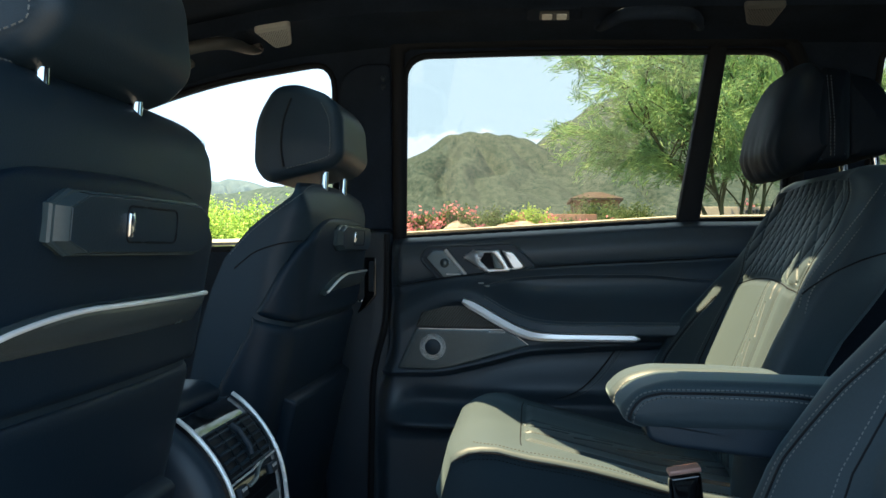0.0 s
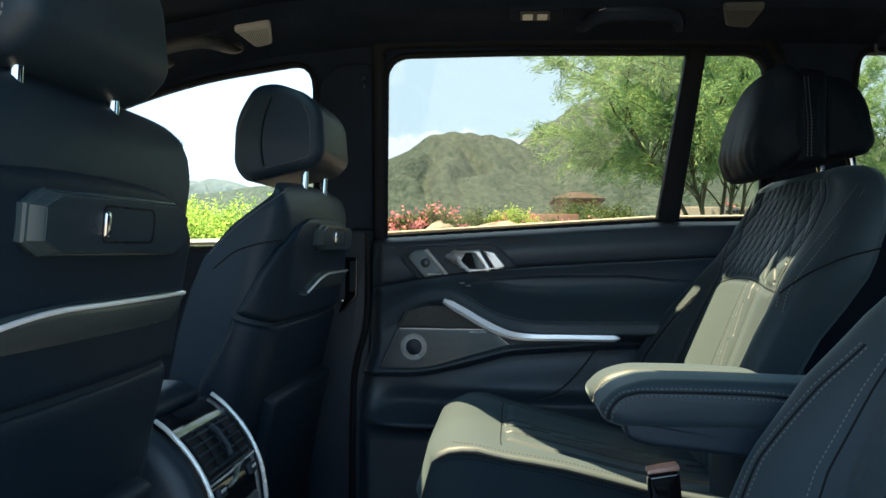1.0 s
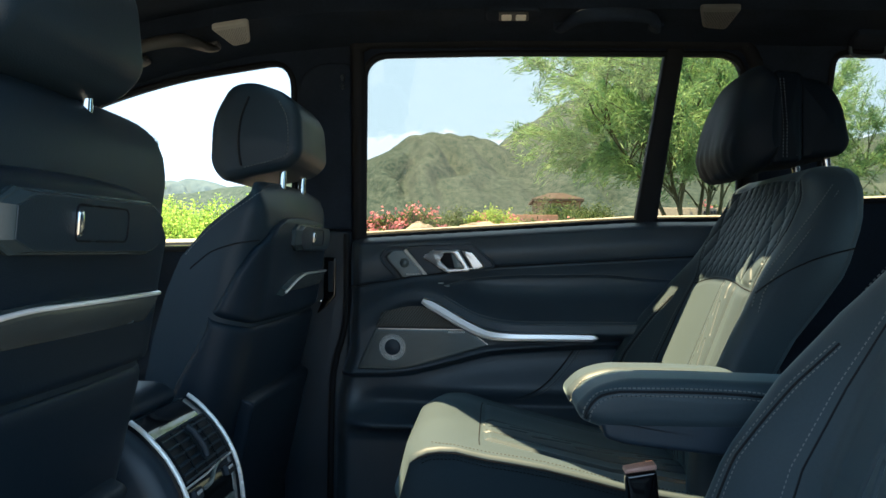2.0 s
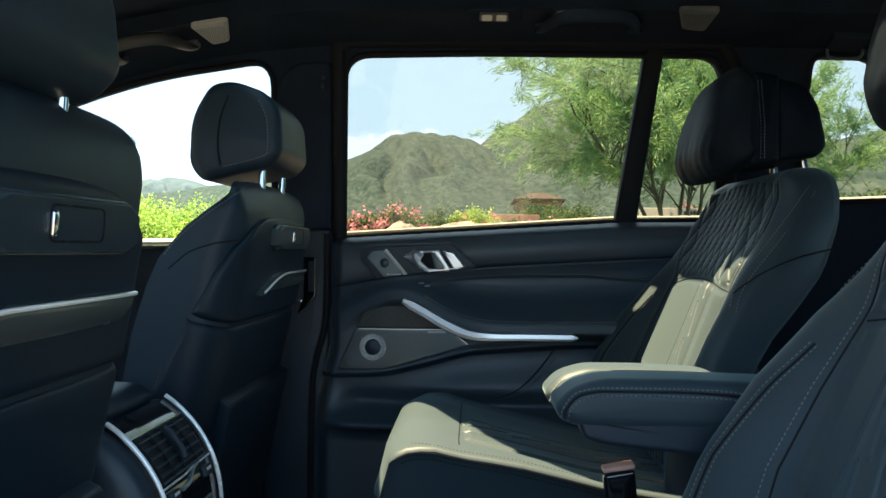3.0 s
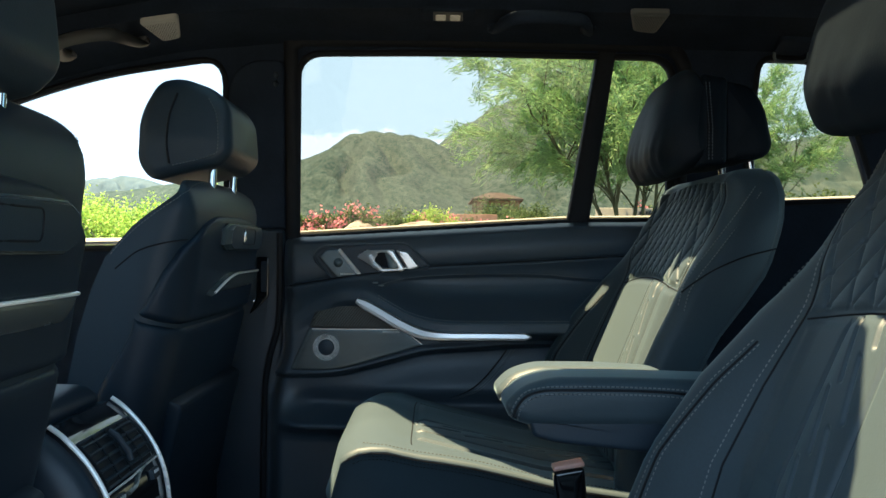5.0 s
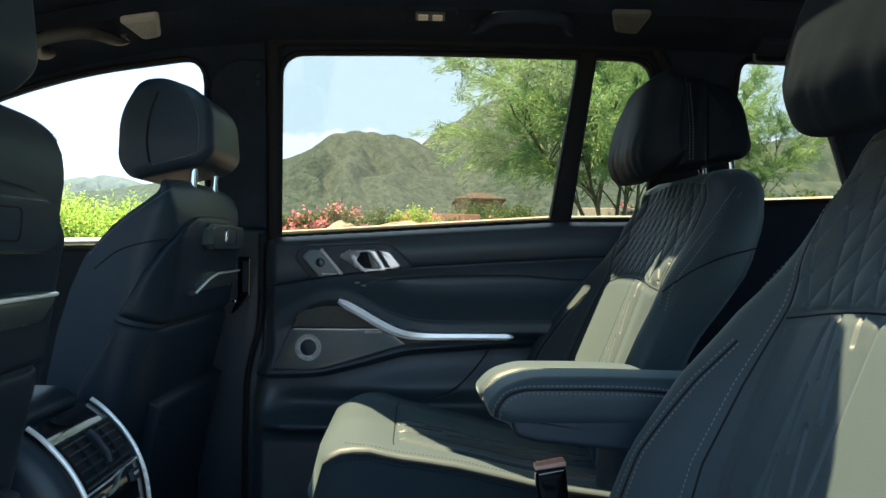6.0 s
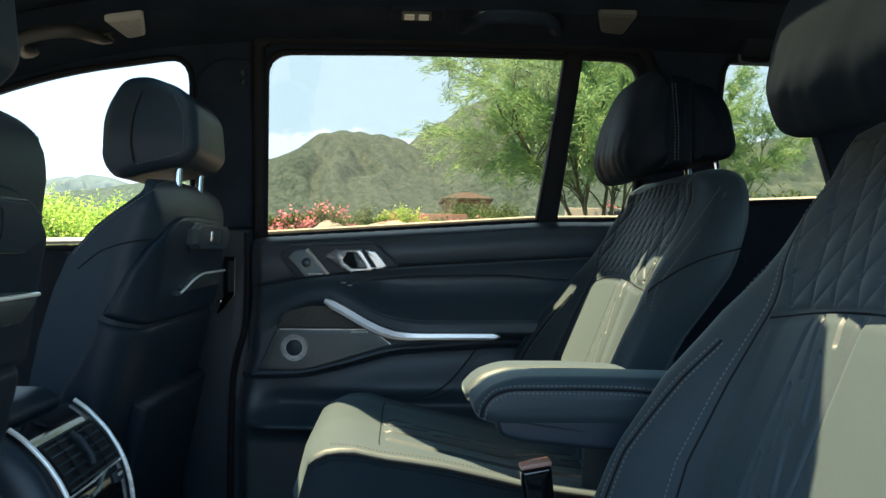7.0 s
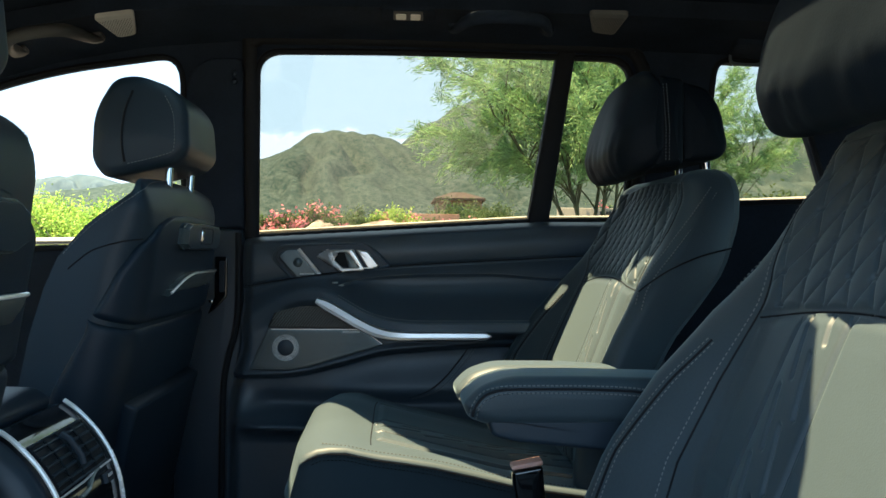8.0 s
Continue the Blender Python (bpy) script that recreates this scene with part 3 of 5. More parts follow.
# ---- B-pillar ----
pillar = thing("pillar_trim", (-0.06, 0.74, 0.56), "dark suede centre pillar trim with a seat belt slot", "car trim")
bm = bmesh.new()
pad(bm, rounded([(-0.104, 1.27), (0.002, 1.27), (0.004, 1.55), (0.004, 1.585), (-0.055, 1.585), (-0.088, 1.565), (-0.100, 1.53)], [0.004, 0.004, 0.05, 0.015, 0.03, 0.03, 0.03]),
    lambda u, v, w: Vector((u, side_y(v) - 0.034 - w, v)), 0.016, 0.006, 0.003)
part("upper_cover", bm, SUEDE, pillar, "dark suede cover")
bm = bmesh.new()
pad(bm, rounded([(-0.125, 0.62), (0.0, 0.62), (0.0, 1.0), (0.004, 1.10), (0.002, 1.268), (-0.118, 1.268), (-0.125, 1.0)], 0.012),
    lambda u, v, w: Vector((u, side_y(v) - 0.034 - w, v)), 0.022, 0.008, 0.004)
part("lower_cover", bm, PLASTIC, pillar, "black plastic cover")
bm = bmesh.new()
for k in range(2):
    c = Vector((-0.010, side_y(1.55) - 0.052, 1.556 - 0.016 * k))
    pad(bm, [(c.x + 0.0045 * math.cos(a), c.z + 0.006 * math.sin(a)) for a in (2 * math.pi * i / 14 for i in range(14))], lambda u, v, w: Vector((u, c.y - w, v)), 0.006, 0.002, 0.001)
part("belt_adjuster", bm, PLASTIC, pillar)
bm = bmesh.new()
pad(bm, rounded([(-0.062, 1.105), (-0.045, 1.118), (-0.026, 1.14), (-0.026, 1.215), (-0.050, 1.215), (-0.050, 1.13)], 0.004), lambda u, v, w: Vector((u, 0.7335 - w, v)), 0.008, 0.002)
part("belt_slot", bm, GLOSS, pillar, "glossy black slot")
bm = bmesh.new()
pad(bm, rounded([(-0.040, 1.148), (-0.030, 1.148), (-0.030, 1.207), (-0.040, 1.207)], 0.003), lambda u, v, w: Vector((u, 0.7250 - w, v)), 0.004, 0.001)
part("belt_webbing", bm, SHELL, pillar)
bm = bmesh.new()
box(bm, (-0.060, 0.722, 1.128), (-0.052, 0.730, 1.133), 0.001)
part("clip", bm, CHROME, pillar, "small bright clip")
bm = bmesh.new()
tube(bm, smooth_line([(-0.003, 0.712, 1.26), (-0.004, 0.712, 1.10), (-0.022, 0.714, 1.02), (-0.030, 0.716, 0.95), (-0.032, 0.716, 0.72)], 8), 0.006, 8)
part("door_seal", bm, RUBBER, pillar, "black rubber door seal")


# ---- fittings on the headliner ----
def on_roof(u, v, w):
    return Vector((u, v, roof_z(u, v) - w))


def roof_speaker(outline, label, mat):
    c = [sum(p[i] for p in outline) / len(outline) for i in (0, 1)]
    root = thing("ceiling_speaker", (c[0], c[1], roof_z(*c)), label, "speaker", "speakers on the headliner")
    bm = bmesh.new()
    pad(bm, rounded(outline, 0.010), on_roof, 0.008, 0.003, 0.0)
    part("frame", bm, mat, root, "smooth grey rim")
    bm = bmesh.new()
    inner = [(c[0] + (p[0] - c[0]) * 0.86, c[1] + (p[1] - c[1]) * 0.84) for p in outline]
    pad(bm, rounded(inner, 0.007), lambda u, v, w: on_roof(u, v, w + 0.0075), 0.0015, 0.0008)
    cover = part("mesh_cover", bm, mat, root, "fine perforated cover")
    bm = bmesh.new()
    for i in range(17):
        for j in range(20):
            u, v = c[0] - 0.036 + 0.0045 * (i + 0.5 * (j % 2)), c[1] - 0.042 + 0.0043 * j
            grown = [(c[0] + (p[0] - c[0]) * 0.80, c[1] + (p[1] - c[1]) * 0.78) for p in outline]
            if inside((u, v), grown):
                ring = [bm.verts.new(on_roof(u + 0.0011 * math.cos(a), v + 0.0011 * math.sin(a), 0.0096)) for a in (0, 1.05, 2.09, 3.14, 4.19, 5.24)]
                bm.faces.new(ring)
    tagged(part("perforation", bm, RUBBER, cover, "rows of small dark holes"), kind="stuff")


# matching speakers: a lit and a shaded tone are put into their colours
roof_speaker([(-0.220, 0.556), (-0.152, 0.556), (-0.172, 0.640), (-0.204, 0.642)], "grey perforated speaker cover on the headliner", GREY_PLASTIC)
roof_speaker([(0.620, 0.545), (0.690, 0.543), (0.684, 0.626), (0.642, 0.618)], "grey speaker cover in a shaded tone on the dark headliner", SHADED_GREY)

lamp = thing("reading_lamp", (0.31, 0.575, 1.645), "small black reading lamp with two pale lenses", "lamp")
bm = bmesh.new()
pad(bm, rounded([(0.262, 0.552), (0.356, 0.554), (0.358, 0.600), (0.262, 0.598)], 0.012), on_roof, 0.006, 0.002)
part("housing", bm, SUEDE, lamp, "black housing")
bm = bmesh.new()
pad(bm, rounded([(0.284, 0.560), (0.334, 0.560), (0.336, 0.592), (0.284, 0.592)], 0.003), lambda u, v, w: on_roof(u, v, w + 0.0055), 0.003, 0.001)
part("lens_frame", bm, HANDLE, lamp, "grey lens frame")
for x in (0.297, 0.322):
    bm = bmesh.new()
    pad(bm, rounded([(x - 0.009, 0.566), (x + 0.009, 0.566), (x + 0.009, 0.586), (x - 0.009, 0.586)], 0.004), lambda u, v, w: on_roof(u, v, w + 0.008), 0.003, 0.0015, 0.001)
    part("lens", bm, LAMP_LENS, lamp, "pale lens")


def grab_handle(x0, x1, y, label, mat):
    root = thing("grab_handle", ((x0 + x1) / 2, y, roof_z((x0 + x1) / 2, y)), label, "grab handle", "grab handles over the doors")
    d = (x1 - x0)
    line = [(x0, 0.002, 0.062), (x0 + 0.02 * d, 0.012, 0.036), (x0 + 0.07 * d, 0.022, -0.010), (x0 + 0.2 * d, 0.027, -0.040), (x0 + 0.5 * d, 0.028, -0.048),
            (x0 + 0.8 * d, 0.027, -0.040), (x0 + 0.93 * d, 0.022, -0.010), (x0 + 0.98 * d, 0.012, 0.036), (x1, 0.002, 0.062)]
    bm = bmesh.new()
    tube(bm, smooth_line([on_roof(x, y + dy, w) for x, w, dy in line], 5), 0.0115, 10, flat=0.7)
    part("grip", bm, mat, root, "curved dark grip")
    for x in (x0, x1):
        bm = bmesh.new()
        pad(bm, rounded([(x - 0.013, y + 0.042), (x + 0.013, y + 0.042), (x + 0.012, y + 0.068), (x - 0.012, y + 0.068)], 0.005), on_roof, 0.007, 0.003)
        part("bracket", bm, mat, root)


# like handles: lighter and darker colours paint how lit each one looks
grab_handle(-0.372, -0.240, 0.580, "curved grab handle, lightened to stand for its lit edge", HANDLE)
grab_handle(0.394, 0.562, 0.573, "curved grab handle in a shaded tone on the headliner", SUEDE)
hook = thing("coat_hook", (0.945, 0.67, 1.62), "small black coat hook on the headliner", "hook")
bm = bmesh.new()
pad(bm, rounded([(0.915, 0.635), (0.985, 0.640), (0.985, 0.700), (0.925, 0.700)], 0.01), on_roof, 0.010, 0.004)
part("base", bm, SUEDE, hook)
bm = bmesh.new()
tube(bm, smooth_line([on_roof(0.925, 0.690, 0.008), on_roof(0.935, 0.70, 0.02), on_roof(0.985, 0.70, 0.02), on_roof(0.99, 0.690, 0.008)], 6), 0.003, 8)
part("bail", bm, TRIM_GREY, hook, "thin metal bail")

bm = bmesh.new()
tube(bm, [(0.86, 0.816, 1.322), (1.16, 0.816, 1.336)], 0.013, 8, flat=1.7)
tagged(part("trim_sill", bm, CREAM), "pale ledge below the last side window", "trim", kind="structure")

bm = bmesh.new()
tube(bm, [(-0.95, 0.826, 1.226), (-0.55, 0.826, 1.238), (-0.11, 0.826, 1.248)], 0.007, 8, flat=1.6)
tagged(part("trim", bm, CREAM), "pale ledge below the front door window", "trim", kind="structure")


# ---- front seats ----
FRONT_Y = (0.415, -0.345)
F_REAR = [(0.60, -0.150), (0.98, -0.075), (1.12, -0.042), (1.185, -0.030), (1.25, -0.021), (1.29, -0.020), (1.310, -0.023), (1.327, -0.029), (1.336, -0.036), (1.342, -0.044)]
F_FRONT = [(0.60, -0.30), (0.98, -0.205), (1.145, -0.175), (1.20, -0.156), (1.221, -0.146), (1.244, -0.129), (1.266, -0.108), (1.285, -0.090), (1.301, -0.075), (1.315, -0.063), (1.327, -0.055), (1.336, -0.050), (1.342, -0.048)]
F_HALF = [(0.60, 0.235), (1.0, 0.235), (1.18, 0.228), (1.26, 0.223), (1.295, 0.221), (1.312, 0.217), (1.325, 0.209), (1.334, 0.197), (1.340, 0.180), (1.342, 0.160)]


def f_surface(s, z):
    """A front seat's back: s metres round from the middle of its rear face, at height z."""
    hw, xr, xf = interp(z, F_HALF), interp(z, F_REAR), interp(z, F_FRONT)
    rc = min(0.055, 0.42 * (xr - xf))
    a, m, q = hw - rc, abs(s), 1 if s > 0 else -1
    turn = (m - a) / rc
    if m < a:
        return Vector((xr - 0.006 * (m / a) ** 2, s, z))
    if turn < math.pi / 2:
        return Vector((xr - 0.006 - rc + rc * math.cos(turn), q * (a + rc * math.sin(turn)), z))
    return Vector((xr - 0.006 - rc - (turn - math.pi / 2) * rc, q * hw, z))


def front_seat(yc, label, crown):
    root = thing("front_seat", (-0.15, yc, 0.56), label, "car seat", "front seats")

    def raised(z, y=0.0):
        slump = 0.4 * ease((-y - 0.06) / 0.14) if crown < 0 else 0.0
        return Vector((0, yc, crown * (1 + slump) * ease((z - 1.25) / 0.09)))

    def on_rear(s, z, w=0.0):
        p = f_surface(s, z)
        n = (f_surface(s + 0.002, z) - f_surface(s - 0.002, z)).cross(f_surface(s, z + 0.003) - f_surface(s, z - 0.003)).normalized()
        return p + n * w + raised(z, p.y)

    bm = bmesh.new()
    rings = []
    zs = [0.60, 0.75, 0.9, 1.0, 1.06, 1.12, 1.18, 1.22, 1.26, 1.27, 1.28, 1.288, 1.296, 1.304, 1.312, 1.319, 1.325, 1.330, 1.334, 1.338, 1.3405, 1.342]
    for z in zs:
        hw, xr, xf = interp(z, F_HALF), interp(z, F_REAR), interp(z, F_FRONT)
        rc = min(0.055, 0.42 * (xr - xf))
        reach = hw - rc + rc * math.pi / 2 + max(0.0, xr - 0.006 - rc - xf - 0.012)
        ss = [reach * (-1 + 2 * i / 64) for i in range(65)]
        ring = [f_surface(s, z) + raised(z, f_surface(s, z).y) for s in ss]
        ring += [Vector((min(xf + 0.010 + 0.03 * (1 - abs(t)) * 0 - 0.012 * math.cos(t * math.pi / 2), xr - 0.008), yc + t * hw * 0.97, z + raised(z, t * hw * 0.97).z)) for t in (1 - 2 * i / 24 for i in range(1, 24))]
        rings.append(ring)
    loft(bm, rings)
    part("backrest", bm, SHADED_LEATHER, root, "black leather backrest", sharp=60)

    # rear panels
    def fill(points, n=10):
        out = []
        for i in range(len(points)):
            a, b = Vector(points[i]), Vector(points[(i + 1) % len(points)])
            k = max(1, int((b - a).length / 0.012))
            out += [a.lerp(b, j / k) for j in range(k)]
        return out

    def grid_panel(name, left, right, z0, z1, w, mat, label, corner=0.03, n=72, m=40, lip=0.010):
        """A proud panel over a stretch of the seat's back: edge lines left(z) and right(z), rolled rims."""
        bm = bmesh.new()
        rows = []
        for j in range(m + 1):
            g = j / m
            row = []
            for i in range(n + 1):
                f = -1 + 2 * i / n
                top, low = z1(f), z0(f)
                z = low + (top - low) * (0.5 - 0.5 * math.cos(math.pi * g))
                ang = math.sin(f * math.pi / 2)
                s = (left(z) + right(z)) / 2 + (right(z) - left(z)) / 2 * ang
                d = min(right(z) - s, s - left(z), z - low, top - z)
                h = w * math.sqrt(max(0.0, 1 - (1 - min(1.0, max(d, 0.0) / lip)) ** 2))
                row.append(on_rear(s, z, h - 0.0015))
            rows.append(row)
        loft(bm, rows, closed=False, caps=False)
        return part(name, bm, mat, root, label, sharp=0)

    side_line = lambda z: interp(z, [(0.62, 0.300), (1.05, 0.286), (1.115, 0.262), (1.15, 0.252), (1.20, 0.232), (1.233, 0.212), (1.264, 0.166), (1.276, 0.130), (1.283, 0.09)])
    grid_panel("back_panel", lambda z: -side_line(z), side_line, lambda f: 1.131 + 0.018 * max(0, abs(f) - 0.55) / 0.45, lambda f: 1.283 - 0.004 * f * f, 0.009, SHELL, "smooth dark upper back panel")
    low_line = lambda z: interp(z, [(0.62, 0.30), (1.05, 0.284), (1.126, 0.258)])
    grid_panel("lower_panel", lambda z: -low_line(z), low_line, lambda f: 0.64, lambda f: 1.126 + 0.018 * max(0, abs(f) - 0.55) / 0.45, 0.006, SHELL, "dark lower back panel")
    pocket_line = lambda z: interp(z, [(0.66, 0.16), (1.03, 0.178)])
    grid_panel("map_pocket", lambda z: -pocket_line(z), pocket_line, lambda f: 0.66, lambda f: 1.030 - 0.004 * f * f, 0.024, SHELL, "flat map pocket", lip=0.006)
    # eight-sided mount with its bar
    mount = [(-0.098, 1.2300), (-0.117, 1.2385), (-0.117, 1.2605), (-0.098, 1.2700), (0.098, 1.2715), (0.119, 1.2615), (0.119, 1.2385), (0.098, 1.2290)]
    base = 0.008
    bm = bmesh.new()
    outer = fill(mount)
    shrink = lambda p, k, h: Vector((p.x - k * (1 if p.x > 0 else -1) * min(1, abs(p.x) / 0.09), p.y - h * (p.y - 1.251) / 0.0225))
    out = lambda p, w: on_rear(p.x * 1.05 + 0.022, p.y, base + w)
    lay = [[out(p, -0.004) for p in outer], [out(p, 0.0035) for p in outer], [out(shrink(p, 0.0012, 0.0009), 0.0052) for p in outer],
           [out(shrink(p, 0.0030, 0.0020), 0.0056) for p in outer], [out(shrink(p, 0.009, 0.0036), 0.0112) for p in outer],
           [out(shrink(p, 0.010, 0.0042), 0.0117) for p in outer], [out(Vector((p.x * 0.6, 1.251 + (p.y - 1.251) * 0.5)), 0.0119) for p in outer],
           [out(Vector((p.x * 0.2, 1.251 + (p.y - 1.251) * 0.15)), 0.0120) for p in outer]]
    loft(bm, lay)
    mt = part("mount", bm, MOUNT, root, "raised eight-sided accessory mount", sharp=20)
    # added dark face: the contrast of lit bevel and shaded face is painted
    bm = bmesh.new()
    loft(bm, [[out(shrink(p, 0.0104, 0.0045), 0.0114) for p in outer], [out(shrink(p, 0.0108, 0.0048), 0.0123) for p in outer],
              [out(Vector((p.x * 0.6, 1.251 + (p.y - 1.251) * 0.5)), 0.0124) for p in outer], [out(Vector((p.x * 0.2, 1.251 + (p.y - 1.251) * 0.15)), 0.0124) for p in outer]])
    part("shaded_face", bm, SHADED_LEATHER, mt, "darker face tone inside the lit-looking bevels", sharp=20)
    bm = bmesh.new()
    tube(bm, [on_rear(p.x, p.y, base + 0.0125) for p in fill(rounded([(-0.022, 1.2405), (0.060, 1.2405), (0.060, 1.2625), (-0.022, 1.2625)], 0.006, 5))], 0.0009, 6, closed=True)
    part("cover", bm, RUBBER, mt, "joint round the flush cover")
    bm = bmesh.new()
    pad(bm, rounded([(-0.0225, 1.2435), (-0.0155, 1.2435), (-0.0155, 1.2590), (-0.0225, 1.2590)], 0.0028, 5), lambda s, z, w: on_rear(s, z, base + 0.0117 + w), 0.0035, 0.0016, 0.001)
    part("bar", bm, CHROME, mt, "bright chrome bar")
    # dark trim strip; an added silver tube paints the highlight on its upper edge
    start = -0.135 if crown < 0 else -0.206
    bm = bmesh.new()
    rr = []
    for i in range(61):
        k = i / 60
        s = start + (0.166 - start) * k
        fore = min(1.0, k / 0.45)
        tail = min(1.0, (1 - k) / 0.018)
        hh = 0.0130 * math.sin(fore * math.pi / 2) ** 0.8 * (0.72 + 0.28 * math.sqrt(max(0.0, tail)))
        zc = 1.184 - 0.016 * (1 - fore) ** 2
        up = 0.35 + 0.65 * math.sqrt(max(0.0, tail))
        rr.append([on_rear(s, zc + hh * a, 0.006 + b * up) for a, b in ((-1, 0), (-0.98, 0.0030), (-0.5, 0.0062), (0.0, 0.0086), (0.50, 0.0106), (0.86, 0.0120), (1.0, 0.0116), (1.02, 0))])
    loft(bm, rr)
    strip = part("trim_strip", bm, STRIP, root, "satin metal trim strip", sharp=32)
    bm = bmesh.new()
    tube(bm, [q[5].lerp(q[6], 0.6) for q in rr[2:61]], 0.0019, 8, up=Vector((0, 0, 1)))
    part("edge_highlight", bm, SILVER, strip, "silver tube painting the upper edge highlight")
    # seams with thread
    bm = bmesh.new()
    for sgn in (-1, 1):
        pts = smooth_line([(0.292, 1.205, 0), (0.282, 1.215, 0), (0.265, 1.229, 0), (0.235, 1.239, 0), (0.205, 1.243, 0)], 6)
        tube(bm, [on_rear(sgn * p[0], p[1], 0.0) for p in pts], 0.0010, 6)
    tagged(part("seam", bm, RUBBER, root, "dark seam"), kind="stuff")
    bm = bmesh.new()
    for sgn in (-1, 1):
        edge = [(0.300, 1.225), (0.288, 1.243), (0.267, 1.268), (0.238, 1.300), (0.195, 1.327), (0.12, 1.3385), (0.0, 1.3405)]
        pts = [on_rear(sgn * p[0], p[1], 0.0006) for p in smooth_line([(a, b, 0) for a, b in edge], 10)]
        stitches(bm, pts, normal=Vector((0.6, sgn * 0.5, 0.6)).normalized())
    tagged(part("stitching", bm, THREAD, root, "grey stitching"), kind="stuff")
    # cushion
    bm = bmesh.new()
    puff(bm, rounded([(-0.85, 0.74), (-0.30, 0.70), (-0.20, 0.82), (-0.22, 0.92), (-0.80, 0.95), (-0.88, 0.88)], 0.05), lambda u, v, w: Vector((u, yc + w, v)), 0.50, 0.05, 0.0)
    part("seat_cushion", bm, LEATHER, root, "black leather cushion")
    bm = bmesh.new()
    box(bm, (-0.80, yc - 0.19, 0.56), (-0.25, yc + 0.19, 0.74), 0.02)
    part("seat_base", bm, PLASTIC, root)
    # posts
    for s in (-1, 1):
        bm = bmesh.new()
        tube(bm, [(-0.040, yc + 0.066 * s, 1.305), (-0.036, yc + 0.066 * s, 1.385)], 0.0058, 14)
        part("headrest_post", bm, CHROME, root, "chrome post")
    # headrest
    hr = new("headrest")
    hr.parent = root
    hr.location = Vector((-0.06, yc, 1.40)) - root.location
    head_drop = 0.010
    taper = lambda v: 1 - 0.12 * max(0, (v - 1.40)) / 0.09
    bm = bmesh.new()
    body = rounded([(-0.140, 1.364), (-0.120, 1.338), (-0.022, 1.360), (-0.002, 1.380), (-0.006, 1.444), (-0.030, 1.472), (-0.078, 1.489), (-0.112, 1.484), (-0.138, 1.436)],
                   [0.02, 0.016, 0.010, 0.012, 0.022, 0.03, 0.02, 0.025, 0.04], 8)
    puff(bm, body, lambda u, v, w: Vector((u, yc + w * taper(v), v)), 0.208, 0.018, 0.002, steps=8, rings=6)
    part("pad", bm, SHADED_LEATHER, hr, "black leather headrest pad", sharp=0)
    bm = bmesh.new()
    for s in (-1, 1):
        line = smooth_line([(-0.090, 1.362, 0), (-0.094, 1.39, 0), (-0.092, 1.43, 0), (-0.082, 1.464, 0)], 8)
        tube(bm, [Vector((p[0], yc + s * 0.1056 * taper(p[1]), p[1])) for p in line], 0.0018, 6)
    tagged(part("seam", bm, RUBBER, hr, "dark seam"), kind="stuff")
    bm = bmesh.new()
    for s in (-1, 1):
        line = smooth_line([(-0.084, 1.360, 0), (-0.032, 1.374, 0), (-0.0215, 1.386, 0), (-0.024, 1.43, 0), (-0.036, 1.456, 0)], 6)
        stitches(bm, [Vector((p[0], yc + s * (0.1062 * taper(p[1])), p[1])) for p in line], normal=Vector((0, s, 0)))
    tagged(part("stitching", bm, THREAD, hr), kind="stuff")
    hr.location.z -= head_drop
    return root


front_seat(FRONT_Y[0], "dark leather front seat, its back panel with a metal strip", -0.013)
front_seat(FRONT_Y[1], "dark leather front seat with an eight-sided mount on its back", 0.006)


# ---- second-row seats ----
B_FRONT = [(0.86, 0.470), (0.95, 0.470), (1.00, 0.476), (1.05, 0.496), (1.12, 0.540), (1.165, 0.578), (1.21, 0.612), (1.27, 0.640), (1.315, 0.668), (1.335, 0.684), (1.346, 0.702), (1.350, 0.722)]
B_DEEP = [(0.86, 0.14), (1.2, 0.14), (1.27, 0.135), (1.315, 0.115), (1.335, 0.095), (1.346, 0.070), (1.350, 0.040)]
B_HALF = [(0.86, 0.250), (1.05, 0.246), (1.12, 0.236), (1.20, 0.220), (1.28, 0.198), (1.315, 0.182), (1.335, 0.167), (1.346, 0.150), (1.350, 0.128)]
B_HOLLOW = [(0.86, 0.08), (1.0, 0.078), (1.05, 0.070), (1.12, 0.054), (1.165, 0.034), (1.21, 0.020), (1.27, 0.023), (1.315, 0.018), (1.345, 0.004), (1.35, 0.0)]


def b_face(u, z):
    """The forward face of a rear seat's back: bolsters proud of the middle."""
    a = abs(u)
    hollow = interp(z, B_HOLLOW) * (1 - ease((a - 0.58) / 0.34))
    high = ease((z - 1.17) / 0.09) * ease((1.345 - z) / 0.05)
    start = 0.92 - 0.34 * high
    edge = max(0.0, (a - start) / (1 - start))
    rim = (0.022 + 0.016 * high) * (1 - math.sqrt(max(0.0, 1 - edge * edge)))
    return interp(z, B_FRONT) + hollow + rim


def c_top(u, x):
    """The upper face of a rear seat's cushion."""
    a = abs(u)
    z = interp(x, [(0.15, 0.955), (0.165, 0.976), (0.19, 0.987), (0.22, 0.986), (0.259, 0.974), (0.33, 0.956), (0.44, 0.930), (0.62, 0.905)])
    z += 0.012 * ease((-u - 0.5) / 0.35) * ease((x - 0.2) / 0.15) - 0.016 * ease((u - 0.2) / 0.8)
    edge = max(0.0, (a - 0.975) / 0.025)
    return z - 0.003 * (1 - math.sqrt(max(0.0, 1 - edge * edge)))


